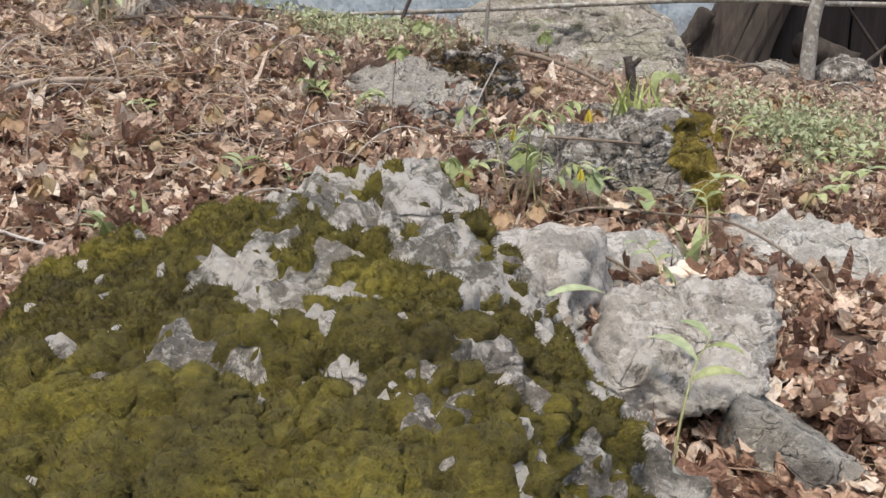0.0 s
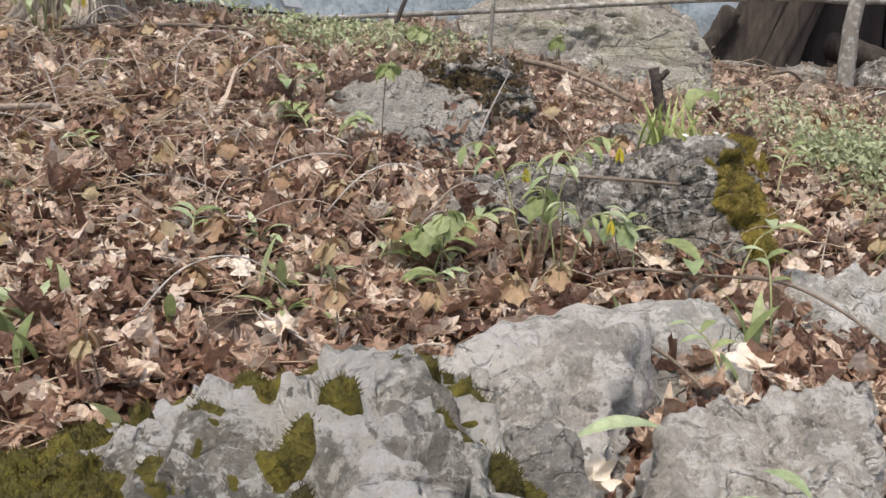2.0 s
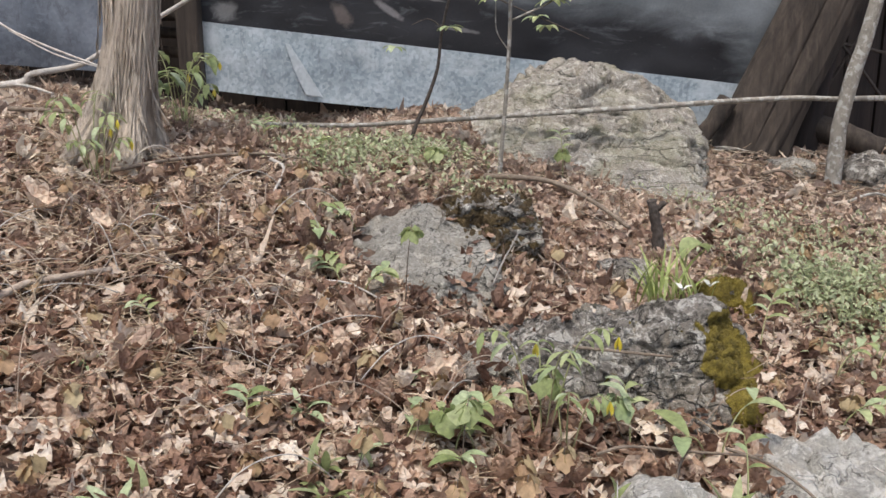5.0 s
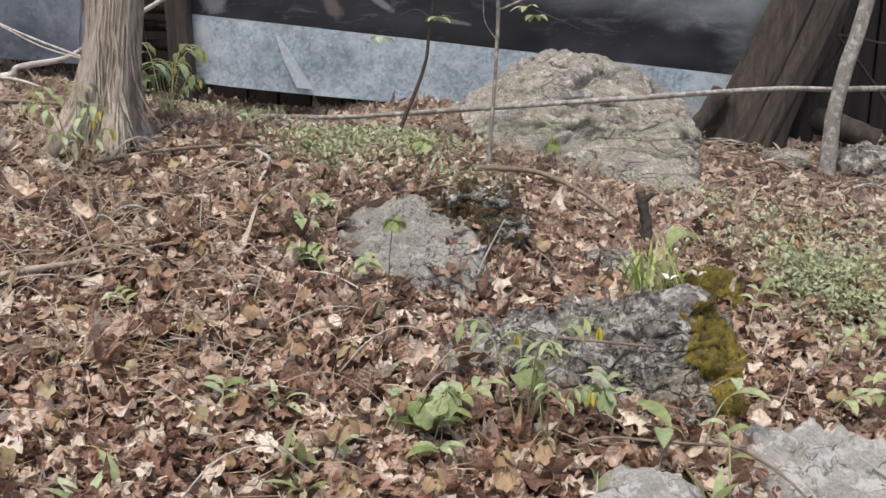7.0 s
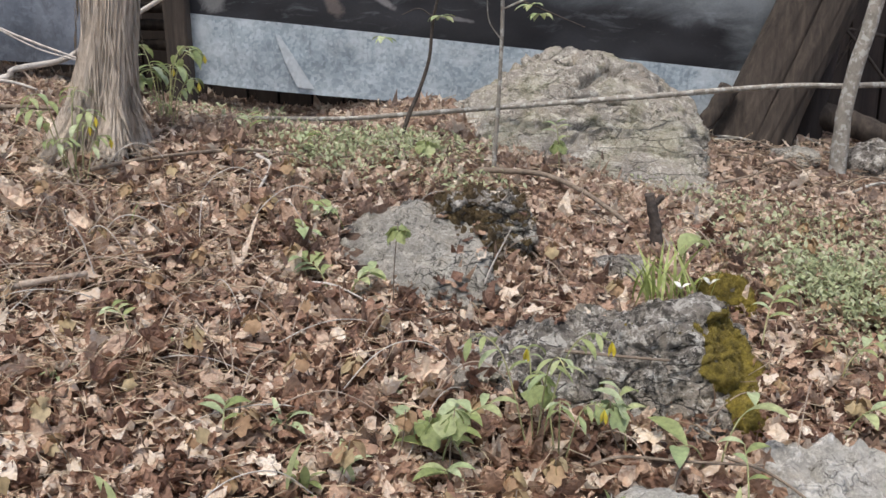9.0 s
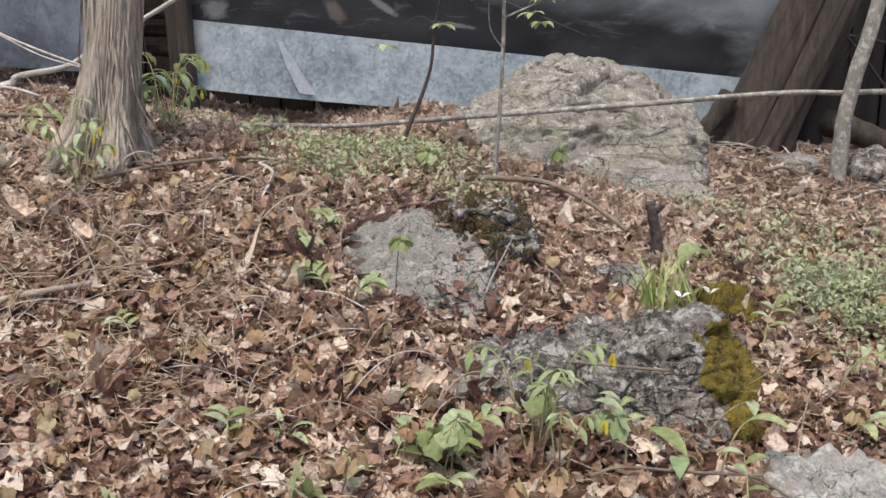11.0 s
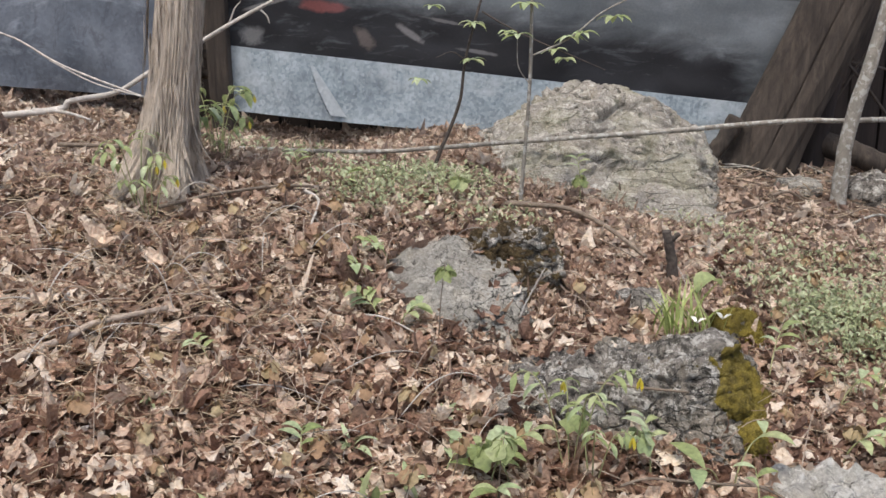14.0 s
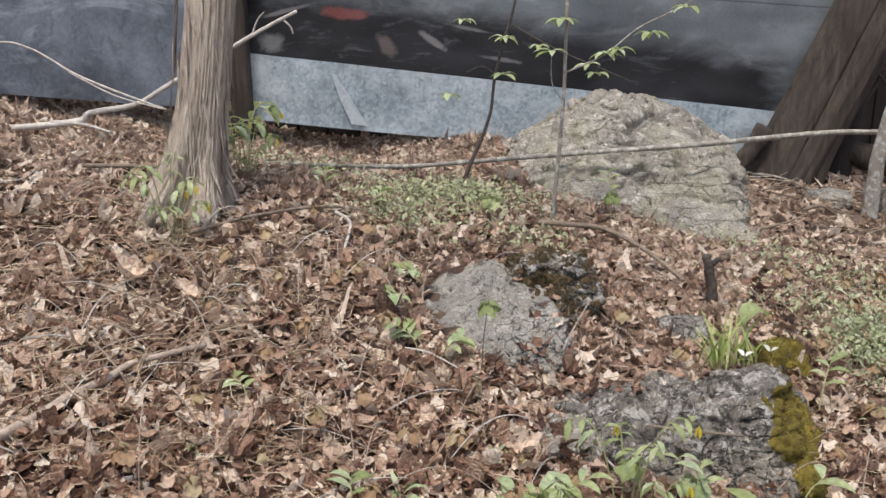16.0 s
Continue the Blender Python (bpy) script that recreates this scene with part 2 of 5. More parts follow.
def soil_material():
    m, n, l, b = material("leaf_mould_soil", 0.95)
    co = coords(n, l)
    f = noise_node(n, l, co, 6, 8, 0.7)
    g = noise_node(n, l, co, 70, 6, 0.75)
    col = ramp(n, l, f, [(0.3, (0.08, 0.052, 0.037)), (0.55, (0.165, 0.108, 0.076)), (0.75, (0.24, 0.17, 0.12))])
    col = mix(n, l, 0.6, col, ramp(n, l, g, [(0.3, (0.15,) * 3), (0.7, (0.85,) * 3)]), "OVERLAY")
    l.new(col, b.inputs["Base Color"])
    bump(n, l, b, g, 1.0, 0.02)
    return m


M_SOIL = soil_material()


def bark_material(name, dark, mid_c, pale, stretch=(1, 1, 0.06), scale=45, rough=0.9, lichen=None, depth=0.012):
    m, n, l, b = material(name, rough)
    co = coords(n, l, "Object", stretch)
    f = noise_node(n, l, co, scale, 8, 0.7, 0.4)
    w = noise_node(n, l, coords(n, l), 7, 5, 0.6)
    col = ramp(n, l, f, [(0.34, dark), (0.5, mid_c), (0.68, pale)])
    col = mix(n, l, ramp(n, l, w, [(0.35, BW[0]), (0.7, (0.6,) * 3)]), col, tuple(c * 0.72 for c in mid_c))
    if lichen:
        x = noise_node(n, l, coords(n, l), 38, 5, 0.6)
        col = mix(n, l, ramp(n, l, x, [(0.52, BW[0]), (0.58, (0.8,) * 3)]), col, lichen)
    l.new(col, b.inputs["Base Color"])
    bump(n, l, b, f, 1.0, depth)
    return m


M_CEDAR = bark_material("cedar_bark", (0.25, 0.20, 0.155), (0.53, 0.45, 0.365), (0.66, 0.59, 0.50), (1, 1, 0.20), 85)
M_OLDBARK = bark_material("brown_bark", (0.016, 0.0125, 0.010), (0.053, 0.041, 0.032), (0.10, 0.079, 0.062), (1, 1, 0.08), 30)
M_GREYBARK = bark_material("grey_bark", (0.16, 0.145, 0.12), (0.27, 0.245, 0.205), (0.40, 0.37, 0.32), (1, 1, 0.5), 40, 0.85, (0.46, 0.45, 0.41), 0.004)
M_TWIG = bark_material("twig_bark", (0.10, 0.075, 0.055), (0.20, 0.155, 0.115), (0.33, 0.27, 0.21), (1, 1, 1), 60, 0.85, None, 0.003)
M_PALEWOOD = bark_material("pale_brown_wood", (0.22, 0.165, 0.12), (0.40, 0.32, 0.25), (0.55, 0.46, 0.375), (1, 1, 1), 50, 0.8, None, 0.003)
M_DARKTWIG = bark_material("dark_twig_bark", (0.03, 0.025, 0.022), (0.07, 0.055, 0.045), (0.14, 0.115, 0.095), (1, 1, 1), 60, 0.8, None, 0.003)
M_BLEACHED = bark_material("bleached_wood", (0.30, 0.27, 0.23), (0.50, 0.46, 0.41), (0.66, 0.63, 0.58), (1, 1, 1), 50, 0.75, None, 0.003)
M_DARKWOOD = bark_material("dark_stained_wood", (0.012, 0.009, 0.008), (0.03, 0.022, 0.019), (0.055, 0.04, 0.034), (1, 1, 0.05), 30, 0.85, None, 0.004)


def sheet_material(name, low, high, rough, metal, spots=0.3, dirt=(0.10, 0.10, 0.10), streak=None):
    m, n, l, b = material(name, rough, metal)
    co = coords(n, l)
    f = noise_node(n, l, co, 3.5, 6, 0.6, 0.5)
    v = n.new("ShaderNodeTexVoronoi")
    v.inputs["Scale"].default_value = 70
    l.new(co, v.inputs["Vector"])
    vb = n.new("ShaderNodeRGBToBW")
    l.new(v.outputs["Color"], vb.inputs[0])
    g = noise_node(n, l, coords(n, l, "Object", (1, 1, 0.35)), 16, 8, 0.75, 1.2)
    col = mix(n, l, ramp(n, l, f, [(0.35, BW[0]), (0.65, BW[1])]), low, high)
    col = mix(n, l, spots, col, vb.outputs[0], "SOFT_LIGHT")
    col = mix(n, l, ramp(n, l, g, [(0.30, (0.75,) * 3), (0.46, BW[0])]), col, dirt)
    if streak:
        s = noise_node(n, l, coords(n, l, "Object", (0.8, 1, 1.6)), 2.6, 7, 0.7, 0.8)
        col = mix(n, l, ramp(n, l, s, [(0.52, BW[0]), (0.66, (0.75,) * 3)]), col, streak)
    l.new(col, b.inputs["Base Color"])
    r = ramp(n, l, g, [(0.3, (rough + 0.2,) * 3), (0.7, (rough - 0.05,) * 3)])
    l.new(r, b.inputs["Roughness"])
    bump(n, l, b, f, 0.25, 0.02)
    return m


M_ZINC = sheet_material("galvanised_sheet", (0.27, 0.325, 0.36), (0.47, 0.535, 0.565), 0.48, 0.35, 0.5, (0.17, 0.20, 0.225), (0.56, 0.61, 0.63))
# paler copy of the zinc: the highlight on the crease is painted in
M_FOLD_HIGHLIGHT = sheet_material("galvanised_fold_highlight", (0.46, 0.52, 0.55), (0.56, 0.61, 0.64), 0.45, 0.2, 0.3, (0.5, 0.54, 0.57))
M_SHEET_LEFT = sheet_material("blue_grey_sheet", (0.082, 0.094, 0.115), (0.135, 0.15, 0.175), 0.5, 0.3, 0.2, (0.055, 0.062, 0.076), (0.30, 0.33, 0.37))


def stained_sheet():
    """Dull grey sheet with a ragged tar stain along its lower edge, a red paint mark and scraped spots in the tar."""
    m, n, l, b = material("stained_sheet", 0.55, 0.2)
    co = coords(n, l)
    broad = noise_node(n, l, co, 1.6, 5, 0.55, 0.4)
    cloud = noise_node(n, l, coords(n, l, "Object", (1.0, 1, 2.2)), 4.0, 7, 0.62, 0.6)
    grit = noise_node(n, l, co, 90, 4, 0.6)
    col = mix(n, l, ramp(n, l, broad, [(0.35, BW[0]), (0.65, BW[1])]), (0.105, 0.118, 0.128), (0.165, 0.18, 0.19))
    col = mix(n, l, ramp(n, l, cloud, [(0.52, BW[0]), (0.68, (0.35,) * 3)]), col, (0.27, 0.285, 0.295))

    def added(a, b_, k, c=0.0):
        x = n.new("ShaderNodeMath")
        x.operation = "MULTIPLY_ADD"
        l.new(b_, x.inputs[0])
        x.inputs[1].default_value = k
        y = n.new("ShaderNodeMath")
        l.new(a, x.inputs[2])
        l.new(x.outputs[0], y.inputs[0])
        y.inputs[1].default_value = c
        return y.outputs[0]

    def along(vec):
        d = n.new("ShaderNodeVectorMath")
        d.operation = "DOT_PRODUCT"
        d.inputs[1].default_value = vec
        l.new(co, d.inputs[0])
        return d.outputs["Value"]

    def spot(cx, cz, rx, rz, turn, rag=1.4):
        p = n.new("ShaderNodeMapping")
        p.vector_type = "TEXTURE"
        p.inputs["Location"].default_value, p.inputs["Rotation"].default_value, p.inputs["Scale"].default_value = (cx, 0, cz), (0, radians(turn), 0), (rx, 1000, rz)
        l.new(co, p.inputs[0])
        d = n.new("ShaderNodeVectorMath")
        d.operation = "LENGTH"
        l.new(p.outputs[0], d.inputs[0])
        return added(d.outputs["Value"], noise_node(n, l, co, 14, 6, 0.65, 0.6), rag, -0.5 * rag)

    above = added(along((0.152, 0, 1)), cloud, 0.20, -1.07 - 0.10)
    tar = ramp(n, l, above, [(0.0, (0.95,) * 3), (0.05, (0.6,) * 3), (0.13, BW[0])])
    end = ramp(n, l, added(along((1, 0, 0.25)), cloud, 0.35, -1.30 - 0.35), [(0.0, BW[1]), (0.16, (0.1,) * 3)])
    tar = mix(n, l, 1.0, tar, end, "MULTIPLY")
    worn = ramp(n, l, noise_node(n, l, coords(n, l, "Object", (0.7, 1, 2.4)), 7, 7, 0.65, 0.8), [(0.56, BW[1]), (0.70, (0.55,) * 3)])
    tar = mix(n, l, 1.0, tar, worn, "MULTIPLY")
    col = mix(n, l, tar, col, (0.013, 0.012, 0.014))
    b.inputs["Specular IOR Level"].default_value = 0.35
    for cx, cz, rx, rz, turn, tone in ((-0.71, 1.175, 0.13, 0.03, 6, (0.20, 0.065, 0.06)), (-0.30, 1.045, 0.09, 0.022, 35, (0.20, 0.19, 0.19)), (-0.52, 1.03, 0.07, 0.035, 50, (0.12, 0.10, 0.09)), (0.03, 0.955, 0.11, 0.012, 10, (0.17, 0.165, 0.165)), (-0.13, 1.10, 0.13, 0.010, 12, (0.16, 0.155, 0.155)), (-1.05, 1.05, 0.07, 0.05, 0, (0.20, 0.20, 0.20)), (-0.98, 1.19, 0.14, 0.012, -14, (0.19, 0.185, 0.18))):
        col = mix(n, l, ramp(n, l, spot(cx, cz, rx, rz, turn), [(0.55, (0.8,) * 3), (1.15, BW[0])]), col, tone)
    # a faint overlap between two sheets, high up
    lap = ramp(n, l, added(along((0.075, 0, 1)), cloud, 0.012, -1.296), [(0.0, (0.0,) * 3), (0.004, (0.75,) * 3), (0.012, BW[0])])
    col = mix(n, l, lap, col, (0.035, 0.036, 0.04))
    col = mix(n, l, 0.25, col, ramp(n, l, grit, [(0.3, (0.3,) * 3), (0.7, (0.7,) * 3)]), "OVERLAY")
    l.new(col, b.inputs["Base Color"])
    l.new(ramp(n, l, cloud, [(0.3, (0.7,) * 3), (0.7, (0.42,) * 3)]), b.inputs["Roughness"])
    bump(n, l, b, broad, 0.2, 0.02)
    return m


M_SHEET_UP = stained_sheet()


# ---- building helpers ----
def mesh_of(name, verts, faces, mat, smooth=True):
    me = bpy.data.meshes.new(name)
    me.from_pydata(np.asarray(verts, float), [], faces.tolist() if isinstance(faces, np.ndarray) else faces)
    me.materials.append(mat)
    if smooth:
        me.polygons.foreach_set("use_smooth", [True] * len(me.polygons))
    me.update()
    return me


def put(name, verts, faces, mat, parent=None, label="", smooth=True):
    ob = new(name, mesh_of(name, verts, faces, mat, smooth))
    ob.parent = parent
    return tagged(ob, label)


def thing(name, at, label, category, group="", kind=""):
    ob = new(name)
    ob.location = at
    ob.empty_display_size = 0.05
    return tagged(ob, label, category, group, kind)


def joined(pieces):
    vs, fs, k = [], [], 0
    for v, f in pieces:
        vs.append(np.asarray(v, float))
        fs += [tuple(i + k for i in q) for q in f]
        k += len(v)
    return np.concatenate(vs), fs


def spline(points, n):
    """Catmull-Rom through the points."""
    p = np.asarray(points, float)
    p = np.vstack([2 * p[0] - p[1], p, 2 * p[-1] - p[-2]])
    out = []
    for t in np.linspace(0, len(p) - 3 - 1e-6, n):
        i, f = int(t), t - int(t)
        a, b, c, d = p[i : i + 4]
        out.append(0.5 * (2 * b + (c - a) * f + (2 * a - 5 * b + 4 * c - d) * f * f + (3 * b - a - 3 * c + d) * f**3))
    return np.array(out)


def tube(points, r0, r1, sides=7, n=None, bumpy=0.12, seed=0):
    """A tapered, slightly knotty stem through the points, closed at both ends."""
    p = spline(points, n or max(4, 4 * len(points)))
    t = np.gradient(p, axis=0)
    t /= np.linalg.norm(t, axis=1, keepdims=True)
    ref = np.array([0.31, 0.2, 0.93]) if abs(t[0][2]) < 0.9 else np.array([1.0, 0.1, 0])
    a = np.cross(t, ref)
    a /= np.linalg.norm(a, axis=1, keepdims=True)
    b = np.cross(t, a)
    ang = np.linspace(0, 2 * np.pi, sides, endpoint=False)
    k = np.linspace(0, 1, len(p))
    r = (r0 + (r1 - r0) * k)[:, None] * (1 + bumpy * perlin(np.stack([np.cos(ang)[None] + 0 * k[:, None], np.sin(ang)[None] + 0 * k[:, None], 9 * k[:, None] + 0 * ang[None]], -1) * 1.3, seed))
    v = p[:, None] + r[..., None] * (np.cos(ang)[None, :, None] * a[:, None] + np.sin(ang)[None, :, None] * b[:, None])
    v = v.reshape(-1, 3)
    f = []
    for i in range(len(p) - 1):
        for j in range(sides):
            q, s = i * sides + j, i * sides + (j + 1) % sides
            f.append((q, s, s + sides, q + sides))
    f.append(tuple(range(sides - 1, -1, -1)))
    f.append(tuple(range(len(v) - sides, len(v))))
    return v, f


def grid_faces(nu, nv, wrap=False):
    i, j = np.meshgrid(np.arange(nv - 1), np.arange(nu if wrap else nu - 1), indexing="ij")
    a = i * nu + j
    b = i * nu + (j + 1) % nu
    return np.stack([a, b, b + nu, a + nu], -1).reshape(-1, 4)


def blade(length, width, up0=60, up1=-10, fold=0.25, n=7, peak=0.4, thick=0.0):
    """A leaf blade that starts at the origin along +x and arches from up0 to up1 degrees."""
    k = np.linspace(0, 1, n)
    ang = np.radians(up0 + (up1 - up0) * k)
    step = length / (n - 1)
    x = np.concatenate([[0], np.cumsum(np.cos(ang[:-1]) * step)])
    z = np.concatenate([[0], np.cumsum(np.sin(ang[:-1]) * step)])
    w = width * 0.5 * np.clip((k / peak) ** 0.7, 0, 1) * np.where(k < peak, 1, np.clip(1 - ((k - peak) / (1 - peak)) ** 2.0, 0.02, 1))
    w[0] = max(w[0], width * 0.06)
    lift = fold * w
    nx, nz = -np.sin(ang), np.cos(ang)
    rows = [np.stack([x + nx * lift, s * w, z + nz * lift], -1) if s else np.stack([x, 0 * x, z], -1) for s in (-1, 0, 1)]
    v = np.stack(rows, 1).reshape(-1, 3)
    f = [tuple(q) for q in grid_faces(3, n).tolist()]
    return v, f


def lobed(seed, kind="maple", curl=0.35, fold=0.3, rim=22):
    """A leaf of unit reach in the xy plane with soft lobes and a wavy, curled margin; returns points and faces."""
    rg = np.random.default_rng(seed)
    a = np.linspace(0, 2 * np.pi, rim, endpoint=False)
    if kind == "maple":
        lobe = np.abs(np.cos(2.5 * a * (1 + 0.03 * np.sin(a)))) ** 0.8
        rad = (0.50 + 0.42 * lobe) * (0.80 + 0.20 * np.cos(a)) + 0.06 * np.cos(7 * a + rg.uniform(0, 6)) + 0.05 * rg.normal(size=rim)
    else:
        rad = 0.55 + 0.30 * np.cos(2 * a) + 0.10 * np.cos(a) + 0.05 * np.cos(5 * a + rg.uniform(0, 6)) + 0.03 * rg.normal(size=rim)
    edge = np.stack([rad * np.cos(a), rad * np.sin(a), 0 * a], -1)
    w = [rg.normal() for _ in range(4)]
    ph = rg.uniform(0, 6.3, 4)
    wave = 0.55 * w[0] + 0.6 * w[1] * np.cos(2 * a + ph[0]) + 0.45 * w[2] * np.cos(3 * a + ph[1]) + 0.30 * w[3] * np.cos(5 * a + ph[2])
    inner = edge * 0.56
    inner[:, 2] = 0.30 * curl * wave * rad + 0.5 * fold * np.abs(inner[:, 1])
    edge[:, 2] = 1.0 * curl * wave * rad + fold * np.abs(edge[:, 1])
    # the margin curls back over itself
    back = np.clip(curl * (0.5 + 0.5 * np.cos(2 * a + ph[3])), 0, 0.6)
    edge[:, :2] *= (1 - 0.45 * back)[:, None]
    edge[:, 2] += 0.30 * back * np.sign(w[0])
    v = np.concatenate([np.zeros((1, 3)), inner, edge])
    f = [(0, 1 + i, 1 + (i + 1) % rim) for i in range(rim)]
    f += [(1 + i, 1 + rim + i, 1 + rim + (i + 1) % rim, 1 + (i + 1) % rim) for i in range(rim)]
    return v, f


def rot_z(v, deg):
    c, s = math.cos(radians(deg)), math.sin(radians(deg))
    return np.asarray(v) @ np.array([[c, s, 0], [-s, c, 0], [0, 0, 1]])


def euler_mats(rx, ry, rz):
    cx, sx, cy, sy, cz, sz = np.cos(rx), np.sin(rx), np.cos(ry), np.sin(ry), np.cos(rz), np.sin(rz)
    o, i = 0 * rx, 0 * rx + 1
    X = np.stack([np.stack([i, o, o], -1), np.stack([o, cx, -sx], -1), np.stack([o, sx, cx], -1)], -2)
    Y = np.stack([np.stack([cy, o, sy], -1), np.stack([o, i, o], -1), np.stack([-sy, o, cy], -1)], -2)
    Z = np.stack([np.stack([cz, -sz, o], -1), np.stack([sz, cz, o], -1), np.stack([o, o, i], -1)], -2)
    return Z @ Y @ X


# ---- ground: one sheet from under the camera to the horizon ----
def axis(lo, hi, step):
    fine = np.arange(lo, hi + 1e-6, step)
    far = np.array([0.3, 0.8, 2, 5, 15, 50, 200, 900])
    return np.concatenate([lo - far[::-1], fine, hi + far])


gx, gy = axis(-2.6, 2.6, 0.03), axis(-0.6, 5.9, 0.03)
X, Y = np.meshgrid(gx, gy)
ground = put("ground", np.stack([X, Y, H(X, Y)], -1).reshape(-1, 3), grid_faces(len(gx), len(gy)), M_SOIL)
tagged(ground, "dark woodland soil under brown fallen leaves", "ground", kind="structure")

# ---- rocks ----
_bm = bmesh.new()
bmesh.ops.create_icosphere(_bm, subdivisions=6, radius=1)
ICO_V = np.array([v.co[:] for v in _bm.verts])
ICO_F = np.array([[v.index for v in f.verts] for f in _bm.faces])
_bm.clear()
bmesh.ops.create_icosphere(_bm, subdivisions=5, radius=1)
ICO5_V = np.array([v.co[:] for v in _bm.verts])
ICO5_F = np.array([[v.index for v in f.verts] for f in _bm.faces])
_bm.clear()
bmesh.ops.create_icosphere(_bm, subdivisions=7, radius=1)
_bm.verts.ensure_lookup_table()
bmesh.ops.delete(_bm, geom=[v for v in _bm.verts if v.co.z < -0.25], context="VERTS")
_bm.verts.index_update()
ICO7_V = np.array([v.co[:] for v in _bm.verts])
ICO7_F = np.array([[v.index for v in f.verts] for f in _bm.faces])
_bm.free()
FOOT = []


def normals(v, f):
    n = np.zeros_like(v)
    fn = np.cross(v[f[:, 1]] - v[f[:, 0]], v[f[:, 2]] - v[f[:, 0]])
    for k in range(3):
        np.add.at(n, f[:, k], fn)
    return n / (np.linalg.norm(n, axis=1, keepdims=True) + 1e-12)


def facets(p, seed, cells, amount, size):
    """Broken faces: each cell of the stone has its own step and slant."""
    rg = np.random.default_rng(seed)
    pick = p[rg.choice(len(p), cells, replace=False)] + 0.05 * size * rg.normal(size=(cells, 3))
    q = p + 0.10 * size * np.stack([fbm(p / size * 3, 2, seed + k) for k in range(3)], -1)
    near = np.concatenate([((b[:, None] - pick[None]) ** 2).sum(-1).argmin(1) for b in np.array_split(q, max(1, len(q) // 8000))])
    step, slant = rg.normal(size=cells), rg.normal(size=(cells, 3))
    return amount * (0.7 * step[near] + (slant[near] * (q - pick[near])).sum(-1) / (0.35 * size))


def rock(name, at, half, yaw, mat, label, seed, cuts=(), square=3.0, rough=0.05, strata=0.0, fine=False, tilt=(0, 0), cracks=0.0, foot=1.0, chunk=1.0, keep=0.93, beds=None, planes=None, sharp=16, lie=None):
    """A weathered stone: a blocky ellipsoid cut by planes (normal, offset in metres), or a soft-edged block between planes (point, normal); roughened and layered."""
    d, f = (ICO7_V, ICO7_F) if fine == 2 else (ICO_V, ICO_F) if fine else (ICO5_V, ICO5_F)
    half = np.array(half, float)
    v = d / (np.abs(d) ** square).sum(1, keepdims=True) ** (1 / square) * half
    size = half.mean()
    if planes:
        far = 0
        for pt, nn in planes:
            nn = np.array(nn, float) / np.linalg.norm(nn)
            far = far + (np.maximum(d @ nn, 0) / (nn @ (np.array(pt) - np.array(at)))) ** sharp
        v = d * (far ** (-1 / sharp))[:, None]
    v = v + d * ((0.06 if planes else 0.16) * size * fbm(d * 1.4, 3, seed))[:, None]
    for nx, ny, nz, off in cuts:
        nn = np.array([nx, ny, nz], float)
        nn /= np.linalg.norm(nn)
        over = np.maximum(v @ nn - off - 0.012 * fbm(v * 9, 3, seed + 4), 0)
        v = v - keep * over[:, None] * nn
    nrm = normals(v, f)
    q = v / size
    disp = rough * size * fbm(q * 3.2, 5, seed + 9) + 0.35 * rough * size * fbm(q * 13, 3, seed + 2)
    if strata:
        lay = v[:, 2] / 0.045 + 0.5 * v[:, 0] / 0.3 + 1.6 * fbm(v * 5, 3, seed + 1)
        disp += strata * (np.abs((lay % 1) - 0.5) - 0.25) * (1 - 0.35 * np.abs(nrm[:, 2]))
    if cracks:
        c = np.abs(perlin(v / size * np.array([2.2, 2.2, 3.6]) + 0.3 * fbm(v * 8, 2, seed)[:, None], seed + 6))
        disp -= cracks * np.exp(-((c / 0.045) ** 2))
    if beds:
        gap, deep, dip = beds
        lay = (v[:, 2] + dip * v[:, 0]) / gap + 1.1 * fbm(v * 2.6, 3, seed + 12)
        here = smooth01(fbm(v * np.array([2.5, 2.5, 7.0]), 3, seed + 13), -0.25, 0.1)
        disp -= deep * here * np.exp(-((((lay % 1) - 0.5) / 0.07) ** 2))
        disp += 0.3 * deep * (np.random.default_rng(seed).normal(size=40)[np.floor(lay).astype(int) % 40])
    disp += facets(v, seed + 3, 46, 0.020 * size * chunk, size) + facets(v, seed + 5, 170, 0.010 * size * chunk, size * 0.5)
    v = v + nrm * disp[:, None]
    ob = put(name, v, f, mat)
    ob.matrix_world = pose(*at, tilt[0], tilt[1], yaw)
    FOOT.append((at[0], at[1], half[0] * foot, half[1] * foot, yaw if lie is None else lie))
    tagged(ob, label, "rock")
    return ob, v, f, normals(v, f)


